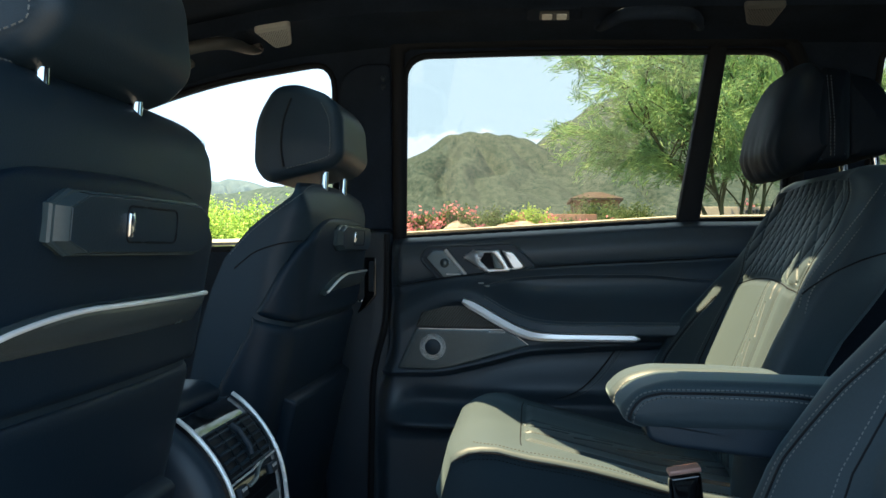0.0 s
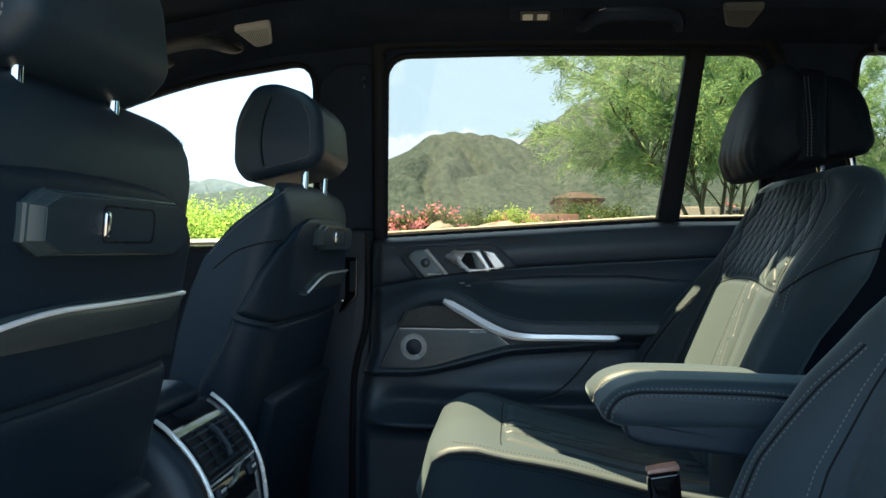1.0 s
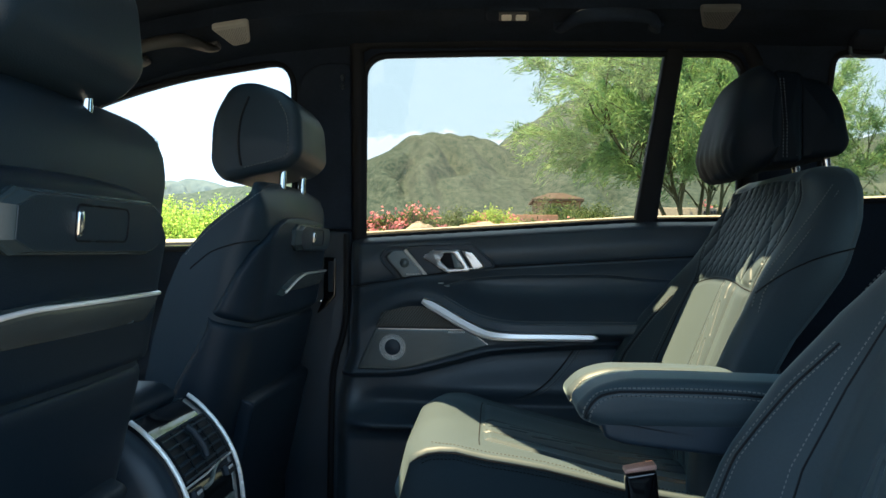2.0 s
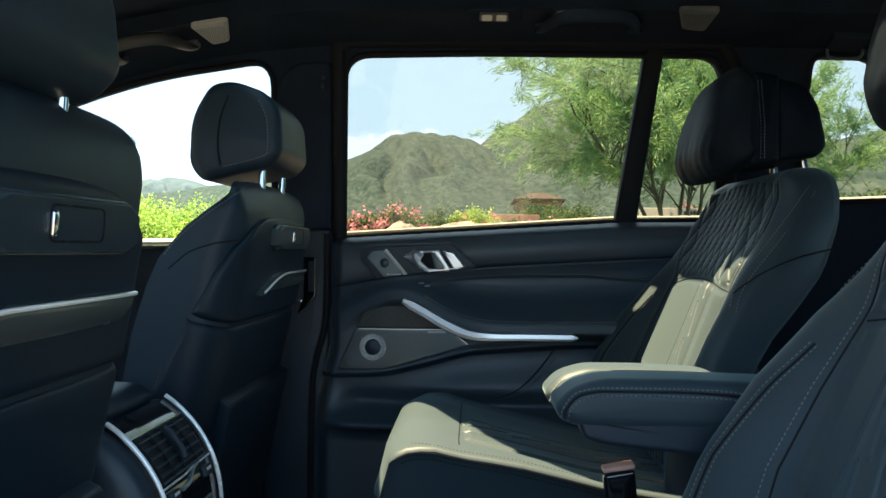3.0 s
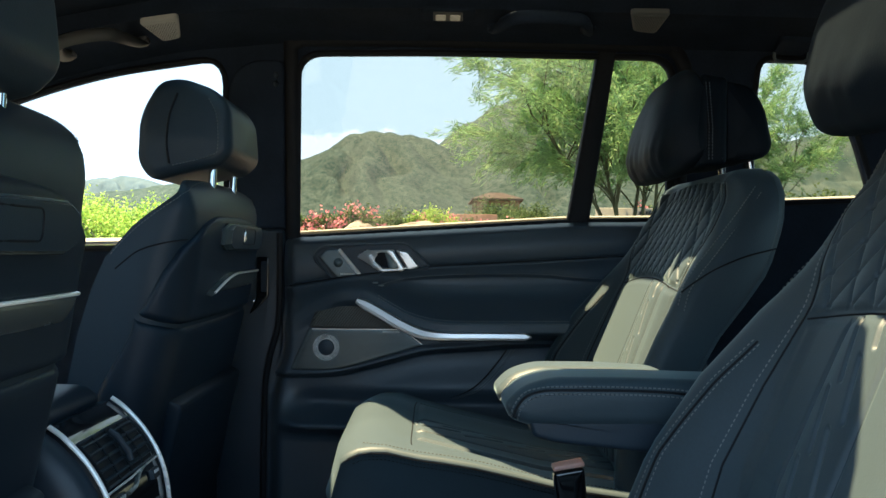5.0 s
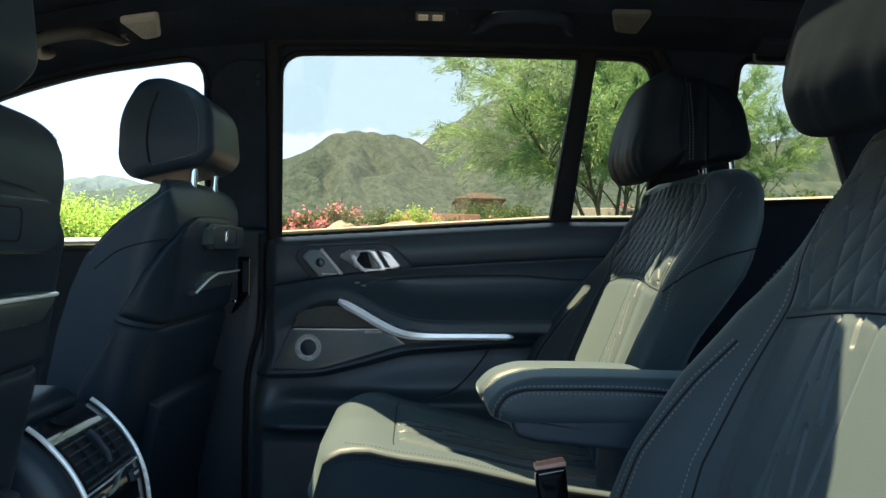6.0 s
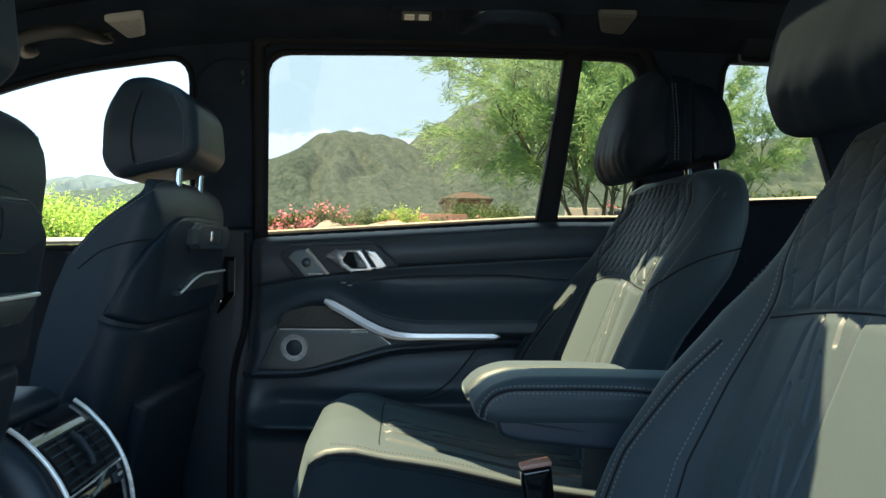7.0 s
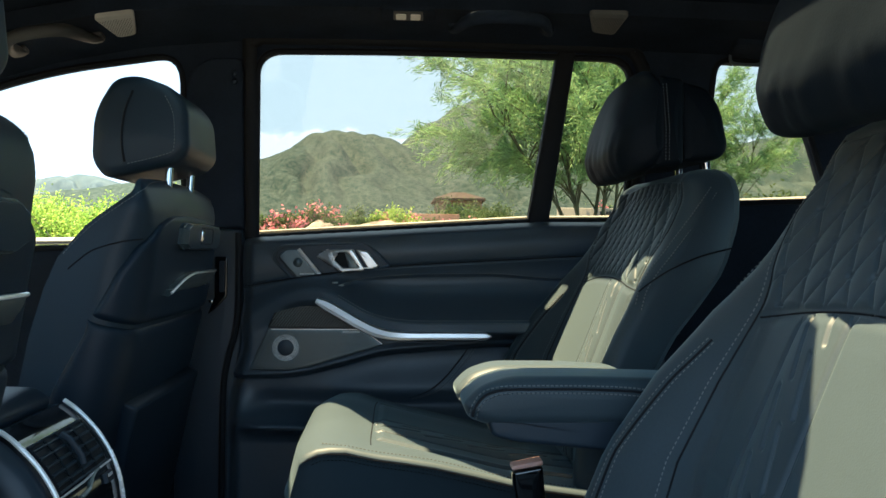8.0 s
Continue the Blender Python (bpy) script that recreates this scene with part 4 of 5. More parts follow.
def quilt(u, v, puffed=0.0026, groove=0.0013):
    """Quilted leather: long pads in offset rows, slanting grooves between them and a short pinched tick at each crossing; u and v in metres."""
    a, b = u / 0.034 + v / 0.062, u / 0.034 - v / 0.062
    da, db = abs((a + 0.5) % 1 - 0.5), abs((b + 0.5) % 1 - 0.5)
    cut = math.exp(-(da / 0.055) ** 2) * ease((db - 0.08) / 0.16) + math.exp(-(db / 0.055) ** 2) * ease((da - 0.08) / 0.16)
    swell = (math.sin(math.pi * da) * math.sin(math.pi * db)) ** 0.55
    across, along = (da if (a + 0.5) % 1 > 0.5 else -da) + (db if (b + 0.5) % 1 > 0.5 else -db), (da if (a + 0.5) % 1 > 0.5 else -da) - (db if (b + 0.5) % 1 > 0.5 else -db)
    tick = math.exp(-(along / 0.075) ** 2) * (1 - ease((abs(across) - 0.22) / 0.10))
    return puffed * swell - groove * min(1.0, cut) - 0.0030 * tick


def chain(u, v):
    """Two columns of long strokes pressed into the leather, staggered, with short ticks at their ends; u across the strip, metres."""
    w = 0.0
    for k, c in ((0.0, -0.013), (0.5, 0.013)):
        g = (v / 0.062 + k) % 1 - 0.5
        lean = c + 0.016 * g
        w -= 0.0036 * math.exp(-((u - lean) / 0.0021) ** 2) * (1 - ease((abs(g) - 0.42) / 0.06))
    return w + 0.0030 * math.exp(-(u / 0.030) ** 4)


def rear_seat(yc, side, label, shift=0.0, drop=0.011, ahead=0.0):
    """side: on which side the armrest stands (+1 towards larger y)."""
    root = thing("rear_seat", (0.45, yc, 0.56), label, "car seat", "second-row seats")

    wider = 0.045 if ahead else 0.0

    def face(u, z):
        low = 0.0 if ahead else 0.65 * interp(z, B_HOLLOW) * ease((-u - 0.5) / 0.3)
        return b_face(u, z) + low

    def on_back(u, z, w):
        return Vector((face(u, z) - w * 0.88, yc + u * interp(z, B_HALF), z + w * 0.45))

    def on_cushion(u, x, w):
        return Vector((x + 0.012 * abs(u) ** 8, yc + u * 0.255, c_top(u, x) + w))

    bm = bmesh.new()
    rings = []
    for z in [0.86 + 0.02 * i for i in range(22)] + [1.29, 1.30, 1.31, 1.32, 1.328, 1.335, 1.341, 1.346, 1.349, 1.350]:
        hw = interp(z, B_HALF)
        us = [-math.sin(math.pi / 2 * (1 - 2 * i / 44)) for i in range(45)]
        ring = [Vector((face(u, z), yc + u * hw, z)) for u in us]
        deep = interp(z, B_FRONT) + interp(z, B_DEEP)
        flare = -0.012 * ease((z - 1.0) / 0.12) * ease((1.36 - z) / 0.05)
        ring += [Vector((max(deep - 0.03 * abs(u) ** 6, face(u, z) + 0.004), yc + u * (hw + flare), z)) for u in reversed(us)]
        rings.append(ring)
    loft(bm, rings)
    part("backrest", bm, LEATHER, root, "dark leather backrest with side bolsters", sharp=60)

    def arc(u):
        return 1.182 + 0.012 * (1 - (u / 0.6) ** 2)

    def seam_u(z):
        return 0.655 + wider + (0.20 - wider) * ease((z - arc(0.6)) / (0.6 * (1.33 - arc(0.6))))

    def ridge_u(z):
        return 0.765 + 0.8 * wider + 0.05 * (1.16 - z) / 0.15 + 0.03 * math.sin(math.pi * max(0.0, min(1.0, (z - 0.98) / 0.18)))

    # quilted upper panel
    bm = bmesh.new()
    rows = []
    n, m = 280, 190
    for j in range(m + 1):
        row = []
        for i in range(n + 1):
            f, g = -1 + 2 * i / n, j / m
            zt = 1.338 - 0.010 * f * f
            u0 = f * 0.6
            z = arc(u0) + (zt - arc(u0)) * g
            u = f * (0.65 + wider + (0.20 - wider) * ease(g / 0.6))
            fade = min(1, (1 - abs(f)) / 0.05, g / 0.05, (1 - g) / 0.03)
            w = 0.0012 * ease(fade * 2) + quilt(u * 0.22, (z - 1.19) * 1.15) * ease(fade * 1.0) + 0.0002
            row.append(on_back(u, z, w))
        rows.append(row)
    loft(bm, rows, closed=False, caps=False)
    part("quilted_panel", bm, LEATHER, root, "quilted upper panel", sharp=0)
    # lower panel: plain sides and an embossed middle
    bm = bmesh.new()
    rows = []
    n, m = 300, 170
    for j in range(m + 1):
        row = []
        for i in range(n + 1):
            f, g = -1 + 2 * i / n, j / m
            u = f * (0.635 + wider - 0.05 * (1 - g))
            z = 0.93 + (arc(u) - 0.004 - 0.93) * g
            fade = ease(min(1, (1 - abs(f)) / 0.06, (1 - g) / 0.04))
            w = 0.0022 * fade
            a = abs(u - side * 0.25)
            w -= 0.0034 * math.exp(-((a - 0.155) / 0.012) ** 2)
            if a < 0.15:
                w += chain((u - side * 0.25) * 0.24, (z - 1.0) * 1.15)
            row.append(on_back(u, z, w + 0.0003))
        rows.append(row)
    loft(bm, rows, closed=False, caps=False)
    part("lumbar_panel", bm, LEATHER, root, "smooth lower panel with an embossed middle", sharp=0)
    # seams
    bm = bmesh.new()
    for s in (-1, 1):
        tube(bm, [on_back(s * seam_u(z), z, -0.0002) for z in (0.94 + 0.01 * i for i in range(40))], 0.0011, 6)
    tube(bm, [on_back((0.64 + wider) * (i / 15 - 1), arc(0.64 * (i / 15 - 1)) - 0.002, -0.0002) for i in range(31)], 0.0010, 6)
    for s in (-1, 1):
        flank = smooth_line([(0.606, 1.180, 0), (0.622, 1.192, 0), (0.65, 1.209, 0), (0.69, 1.226, 0), (0.735, 1.238, 0)], 8)
        tube(bm, [Vector((p[0], yc + s * (interp(p[1], B_HALF) - 0.0004), p[1])) for p in flank], 0.0011, 6)
        tube(bm, [on_back(s * ridge_u(0.94 + 0.008 * i), 0.94 + 0.008 * i, -0.0002) for i in range(28)], 0.0013, 6)
    tagged(part("seam", bm, RUBBER, root, "dark seam"), kind="stuff")
    bm = bmesh.new()
    nb = Vector((-0.88, 0, 0.45)).normalized()
    for s in (-1, 1):
        stitches(bm, [on_back(s * (seam_u(z) + 0.025), z, 0.0003) for z in (0.94 + 0.01 * i for i in range(40))], normal=nb)
        for k in (-0.013, 0.013):
            stitches(bm, [on_back(s * (ridge_u(z) + k * 1.3), z, 0.0006) for z in (0.94 + 0.008 * i for i in range(28))], normal=nb)
            flank = smooth_line([(0.606, 1.162, 0), (0.614, 1.186, 0), (0.629, 1.208, 0), (0.650, 1.232, 0), (0.692, 1.282, 0), (0.722, 1.318, 0)], 8)
            stitches(bm, [Vector((p[0] + k * 0.3, yc + s * (interp(p[1], B_HALF) - 0.0007), p[1] - k * 0.3)) for p in flank], normal=Vector((0, s, 0.2)).normalized(), radius=0.0008)
    tagged(part("stitching", bm, THREAD, root, "grey double stitching"), kind="stuff")
    # cushion
    bm = bmesh.new()
    rings = []
    us = [-math.sin(math.pi / 2 * (1 - 2 * i / 40)) for i in range(41)]
    prof = [0.148, 0.150, 0.155, 0.162, 0.172, 0.184, 0.2, 0.22, 0.24, 0.26, 0.29, 0.33, 0.38, 0.44, 0.50, 0.56, 0.60]
    for x in prof:
        nose = 0.97 - 0.05 * (1 - ease((x - 0.148) / 0.03))
        top = [Vector((x + 0.012 * abs(u) ** 8, yc + u * 0.255, min(c_top(u, x), nose + 0.06 * ease((x - 0.148) / 0.02)))) for u in us]
        def flank(k):
            u, z = us[-1] * k, top[-1 if k > 0 else 0].z
            return [Vector((x + 0.012 + dx, yc + u * (0.255 - dy), z - dz)) for dx, dy, dz in ((0, -0.002, 0.002), (0, -0.002, 0.004), (0, 0.002, 0.008), (0.0, 0.005, 0.016), (0, 0.012, 0.06))]
        bottom = [Vector((x + 0.012 + 0.012 * abs(u) ** 8, yc + u * 0.240, 0.80 + 0.03 * max(0, (0.2 - x) / 0.05))) for u in reversed(us)]
        rings.append(top + flank(1) + bottom + list(reversed(flank(-1))))
    loft(bm, rings)
    part("seat_cushion", bm, LEATHER, root, "dark leather seat cushion with a rounded front", sharp=70)
    bm = bmesh.new()
    rows = []
    n, m = 260, 170
    for j in range(m + 1):
        row = []
        for i in range(n + 1):
            f, g = -1 + 2 * i / n, j / m
            u, x = f * 0.60, 0.262 + 0.30 * g
            fade = ease(min(1, (1 - abs(f)) / 0.05, g / 0.05))
            w = 0.006 * fade
            a = abs(u - side * 0.24)
            w -= 0.0030 * math.exp(-((a - 0.155) / 0.012) ** 2)
            if a < 0.15:
                w += 1.5 * chain((u - side * 0.24) * 0.25, x - 0.27)
            row.append(on_cushion(u, x, w - 0.001))
        rows.append(row)
    loft(bm, rows, closed=False, caps=False)
    part("cushion_panel", bm, LEATHER, root, "insert with embossed lozenges", sharp=0)
    bm = bmesh.new()
    tube(bm, [on_cushion(-0.8 + 1.6 * i / 40, 0.259, -0.0006) for i in range(41)], 0.0012, 6)
    for s in (-1, 1):
        tube(bm, [Vector((x + 0.012, yc + s * 0.2562, c_top(s, x) - 0.0048)) for x in (0.165 + 0.01 * i for i in range(40))], 0.0010, 6)
    tagged(part("seam", bm, RUBBER, root, "dark seam"), kind="stuff")
    bm = bmesh.new()
    for s in (-1, 1):
        stitches(bm, [on_cushion(s * (0.955 - 0.05 * ease((0.22 - x) / 0.04)), x, 0.0008) for x in (0.195 + 0.01 * i for i in range(37))], normal=Vector((0, 0, 1)))
        for k, d in ((0.009, 0.2530), (0.014, 0.2512)):
            stitches(bm, [Vector((x + 0.012, yc + s * d, c_top(s, x) - k)) for x in (0.178 + 0.01 * i for i in range(37))], normal=Vector((0, s, 0)))
        stitches(bm, [on_cushion(s * 0.43, x, 0.0065) for x in (0.27 + 0.01 * i for i in range(28))], normal=Vector((0, 0, 1)))
    tagged(part("stitching", bm, SUN_THREAD, root, "grey stitching"), kind="stuff")
    bm = bmesh.new()
    puff(bm, rounded([(0.19, 0.60), (0.58, 0.60), (0.60, 0.80), (0.165, 0.81), (0.150, 0.74)], 0.03), lambda u, v, w: Vector((u, yc + w, v)), 0.44, 0.03)
    part("seat_base", bm, PLASTIC, root, "dark plastic seat base")
    bm = bmesh.new()
    pad(bm, rounded([(-0.20, 0.72), (0.20, 0.72), (0.20, 0.90), (-0.20, 0.90)], 0.03), lambda u, v, w: Vector((0.168 - w, yc + u, v)), 0.02, 0.008, 0.004)
    part("front_apron", bm, LEATHER, root, "leather apron below the cushion")
    for s in (-0.175, 0.175):
        bm = bmesh.new()
        box(bm, (0.22, yc + s - 0.025, 0.56), (0.62, yc + s + 0.025, 0.62), 0.01)
        part("rail", bm, PLASTIC, root)
    # posts and headrest
    for s in (-1, 1):
        bm = bmesh.new()
        tube(bm, [(0.757, yc + 0.062 * s, 1.335), (0.748, yc + 0.062 * s, 1.40)], 0.006, 14)
        part("headrest_post", bm, CHROME, root, "chrome post")
        bm = bmesh.new()
        pad(bm, [(0.757 + 0.016 * math.cos(a), yc + 0.062 * s + 0.011 * math.sin(a)) for a in (2 * math.pi * i / 18 for i in range(18))], lambda u, v, w: Vector((u, v, 1.340 + w)), 0.012, 0.003)
        part("post_collar", bm, PLASTIC, root)
    hr = new("headrest")
    hr.parent = root
    hr.location = Vector((0.72, yc, 1.42)) - root.location
    narrow = lambda v: 1 - 0.16 * max(0, (v - 1.42)) / 0.08
    bm = bmesh.new()
    puff(bm, rounded([(0.700, 1.372), (0.758, 1.378), (0.770, 1.394), (0.760, 1.455), (0.742, 1.484), (0.702, 1.492)], [0.006, 0.012, 0.014, 0.02, 0.02, 0.006], 7),
         lambda u, v, w: Vector((u, yc + w * narrow(v), v)), 0.224, 0.012, 0.003)
    part("rear_block", bm, LEATHER_SOFT, hr, "smooth leather rear block")
    bm = bmesh.new()
    puff(bm, rounded([(0.655, 1.362), (0.700, 1.368), (0.706, 1.494), (0.668, 1.500)], 0.008), lambda u, v, w: Vector((u, yc + w * narrow(v), v)), 0.246, 0.010, 0.002)
    part("band", bm, LEATHER_SOFT, hr, "stitched leather band")
    bm = bmesh.new()

    outline = rounded([(0.616, 1.346), (0.652, 1.352), (0.668, 1.372), (0.670, 1.488), (0.656, 1.516), (0.636, 1.500), (0.606, 1.440), (0.598, 1.380)], [0.03, 0.02, 0.008, 0.01, 0.02, 0.04, 0.05, 0.04], 10)
    lays = []
    for i in range(49):
        e = math.sin(math.pi / 2 * (-1 + 2 * i / 48))
        k = max(0.02, (1 - abs(e) ** 4.5)) ** 0.42
        lay = []
        for u, v in outline:
            pu, pv = 0.668 + (u - 0.668) * k, 1.432 + (v - 1.432) * (0.45 + 0.55 * k)
            low = ease((1.44 - pv) / 0.07) * ease((0.660 - pu) / 0.02)
            fold = abs(noise.noise(Vector((e * 5.5 + (pv - 1.35) * 16, (pv - 1.35) * 9, yc * 10)))) ** 0.7
            soft = noise.noise(Vector((e * 2.0, pv * 18, 4.0 + yc)))
            lay.append(Vector((pu + 0.006 * (0.45 - fold) * low * -1 + 0.0016 * soft, yc + e * 0.131 * (1 - 0.10 * max(0, (pv - 1.42)) / 0.08), pv)))
        lays.append(lay)
    loft(bm, lays)
    part("pillow", bm, LEATHER_SOFT, hr, "soft wrinkled leather pillow")
    bm = bmesh.new()
    for s in (-1, 1):
        for x in (0.672, 0.677):
            stitches(bm, [Vector((x, yc + s * (0.1248 * narrow(v) + 0.0008), v)) for v in (1.375 + 0.005 * i for i in range(23))], normal=Vector((0, s, 0)), pitch=0.0046)
    tagged(part("stitching", bm, THREAD, hr), kind="stuff")
    # armrest
    ya = yc + side * 0.3225
    wide = 0.086 if ahead else 0.066
    def on_arm(u, v, w):
        return Vector((u, ya + w, v))
    arm = new("armrest")
    arm.parent = root
    arm.location = Vector((0.47, ya, 1.07)) - root.location
    lift = 0.006 if ahead else 0.0
    tail = [(0.70, 1.052), (0.70, 1.096)] if ahead else [(0.566, 1.052), (0.577, 1.080), (0.548, 1.098)]
    outline = rounded([(0.386, 1.052), *tail, (0.48, 1.1015), (0.405, 1.1015), (0.376, 1.092), (0.359, 1.074), (0.364, 1.060)],
                      [0.02, 0.012, *([0.012] if ahead else [0.02, 0.03]), 0.02, 0.03, 0.02, 0.016, 0.012], 8)
    bm = bmesh.new()
    puff(bm, [(p.x, p.y + lift) for p in outline], on_arm, wide, 0.015, 0.001, steps=8)
    part("pad", bm, LEATHER, arm, "padded leather armrest top")
    piping = smooth_line([(0.368, 1.063, 0), (0.371, 1.073, 0), (0.380, 1.0835, 0), (0.394, 1.0885, 0), (0.412, 1.0898, 0), (0.48, 1.0898, 0), (0.53, 1.0875, 0), (0.555, 1.083, 0)], 8)
    bm = bmesh.new()
    for s in (-1, 1):
        tube(bm, [Vector((p[0], ya + s * (wide / 2 - 0.0002), p[1] + lift)) for p in piping], 0.0014, 6)
    tagged(part("seam", bm, RUBBER, arm, "dark seam"), kind="stuff")
    bm = bmesh.new()
    puff(bm, rounded([(0.381, 1.064 + lift), (0.388, 1.042 + lift), (0.410, 1.036 + lift), (0.53, 1.030), (0.64, 1.028), (0.64, 1.068 + lift)], 0.006), on_arm, wide - 0.010, 0.005)
    part("base", bm, PLASTIC, arm, "black plastic armrest base")
    bm = bmesh.new()
    for s in (-1, 1):
        for k in (0.0034, -0.0040):
            line = [(p[0] - k * 0.9 * ease((0.40 - p[0]) / 0.025), p[1] + k * (1 - 0.5 * ease((0.385 - p[0]) / 0.015))) for p in piping]
            stitches(bm, [Vector((x, ya + s * (wide / 2 + 0.0005 - 0.0008 * (k > 0)), z + lift)) for x, z in line], normal=Vector((0, s, 0)), pitch=0.0046, radius=0.0008)
    tagged(part("stitching", bm, THREAD, arm), kind="stuff")
    bm = bmesh.new()
    puff(bm, rounded([(0.57, 0.94), (0.62, 0.94), (0.64, 1.035), (0.55, 1.035)], 0.01), on_arm, 0.04, 0.01)
    part("arm_hinge", bm, PLASTIC, arm)
    root.location.x += shift
    arm.location.x -= shift
    hr.location.z -= drop
    hr.location.x -= ahead
    return root


rear_seat(0.405, -1, "dark quilted leather captain's seat with a raised armrest beside the door")
rear_seat(-0.355, 1, "dark quilted leather captain's seat with its armrest lowered", -0.008, 0.028, 0.025)

# seat belt buckle between the seats
buckle = thing("belt_buckle", (0.44, 0.0, 0.95), "black seat belt buckle with a reddish release tip", "buckle")
bm = bmesh.new()
puff(bm, rounded([(0.431, 0.90), (0.462, 0.90), (0.452, 1.000), (0.419, 0.994)], 0.004), lambda u, v, w: Vector((u, 0.012 + w, v)), 0.022, 0.004)
part("housing", bm, GLOSS, buckle, "glossy black housing")
bm = bmesh.new()
puff(bm, rounded([(0.4185, 0.995), (0.4525, 1.001), (0.4515, 1.0065), (0.4185, 1.000)], 0.002), lambda u, v, w: Vector((u, 0.012 + w, v)), 0.021, 0.002)
part("release_tip", bm, BUCKLE_RED, buckle, "reddish release tip")
bm = bmesh.new()
tube(bm, [(0.447, 0.012, 0.91), (0.455, 0.015, 0.78), (0.46, 0.05, 0.57)], 0.012, 8, flat=0.4)
part("stalk", bm, PLASTIC, buckle)

# ---- centre console with air vents ----
console = thing("centre_console", (-0.3, MID, 0.56), "black centre console with chrome-framed rear air vents", "console")
CON = [(p[0], p[1]) for p in smooth_line([(-0.096, 1.049, 0), (-0.080, 1.037, 0), (-0.058, 1.013, 0), (-0.041, 0.983, 0), (-0.032, 0.948, 0), (-0.028, 0.893, 0), (-0.030, 0.80, 0), (-0.035, 0.66, 0)], 6)]
STEPS = 6                        # points of the profile to each of its steps


def con_point(s, y, w=0.0):
    """A place on the console's rear face: s from its top edge down, in steps of the profile."""
    s = s * STEPS
    i = min(int(s), len(CON) - 2)
    a, b = Vector(CON[i]), Vector(CON[i + 1])
    p = a.lerp(b, s - i)
    d = (b - a).normalized()
    return Vector((p.x - d.y * w, y, p.y + d.x * w))


bm = bmesh.new()
rings = []
for y, k in ((-0.092, 0.02), (-0.085, 0.006), (-0.075, 0.0), (0.110, 0.0), (0.120, 0.006), (0.127, 0.02)):
    prof = [(x - k, z - k * 0.6) for x, z in CON] + [(-0.55, 0.60), (-0.55, 1.03), (-0.14, 1.046 - k)]
    rings.append([Vector((x, y, z)) for x, z in prof])
loft(bm, rings)
part("body", bm, PLASTIC, console, "black console body", sharp=35)
bm = bmesh.new()
puff(bm, rounded([(-0.112, 1.040), (-0.101, 1.057), (-0.120, 1.072), (-0.45, 1.078), (-0.47, 1.036)], 0.012), lambda u, v, w: Vector((u, 0.017 + w, v)), 0.170, 0.015, 0.003)
part("lid", bm, SHELL, console, "padded leather lid")
for y in (-0.069, 0.098):
    bm = bmesh.new()
    tube(bm, [con_point(0.02 + 5.4 * i / 60, y, 0.008) for i in range(61)], 0.0027, 8)
    part("chrome_strip", bm, SILVER, console, "bright frame strip")


def face_strip(s0, s1, mat, name, label):
    bm = bmesh.new()
    loft(bm, [[con_point(s0 + (s1 - s0) * i / 24, y, w) for y, w in ((-0.067, 0.0), (-0.067, 0.004), (0.096, 0.004), (0.096, 0.0))] for i in range(25)])
    return part(name, bm, mat, console, label, sharp=30)


face_strip(0.0, 2.96, GLOSS, "vent_face", "glossy black vent surround")
face_strip(2.97, 5.5, GLOSS, "control_panel", "black control panel")
y0, y1 = -0.056, 0.084
bm = bmesh.new()
loft(bm, [[con_point(1.30 + 1.56 * i / 12, y, w) for y, w in ((y0, 0.003), (y0, 0.005), (y1, 0.005), (y1, 0.003))] for i in range(13)])
vent = part("air_vent", bm, RUBBER, console, "dark air vent")
for k in range(5):
    bm = bmesh.new()
    s = 1.50 + 0.29 * k
    loft(bm, [[con_point(s - 0.07, y, 0.0052), con_point(s - 0.02, y, 0.0078), con_point(s + 0.02, y, 0.0078), con_point(s + 0.05, y, 0.0052)] for y in (y0 + 0.002, y1 - 0.002)])
    part("slat", bm, SHADED_LEATHER, vent, sharp=30)
for y in (y0, y0 + 0.035, (y0 + y1) / 2 - 0.002, y1 - 0.035, y1):
    bm = bmesh.new()
    tube(bm, [con_point(1.33 + 1.5 * i / 8, y, 0.0068) for i in range(9)], 0.0014, 6)
    part("bar", bm, VENT_BLACK, vent)
for s in (1.32, 2.86):
    bm = bmesh.new()
    tube(bm, [con_point(s, y0, 0.0065), con_point(s, y1, 0.0065)], 0.0016, 6)
    part("bar", bm, PLASTIC, vent)
bm = bmesh.new()
tube(bm, [con_point(1.45, 0.016, 0.009), con_point(1.7, 0.016, 0.012), con_point(2.3, 0.016, 0.012), con_point(2.55, 0.016, 0.009)], 0.0040, 8, flat=0.7)
part("slider", bm, PLASTIC, vent)
bm = bmesh.new()
tube(bm, [con_point(3.0, -0.062, 0.0045), con_point(3.0, 0.01, 0.0045), con_point(2.95, 0.035, 0.0045), con_point(2.95, 0.10, 0.0045)], 0.0015, 6)
part("trim_line", bm, SILVER, console, "thin bright line")
bm = bmesh.new()
pts = smooth_line([con_point(3.35, -0.01, 0.005), con_point(3.30, 0.015, 0.005), con_point(3.02, 0.035, 0.005), con_point(2.92, 0.055, 0.005)], 6)
tube(bm, pts, 0.0022, 6)
part("blade", bm, TRIM_GREY, console)
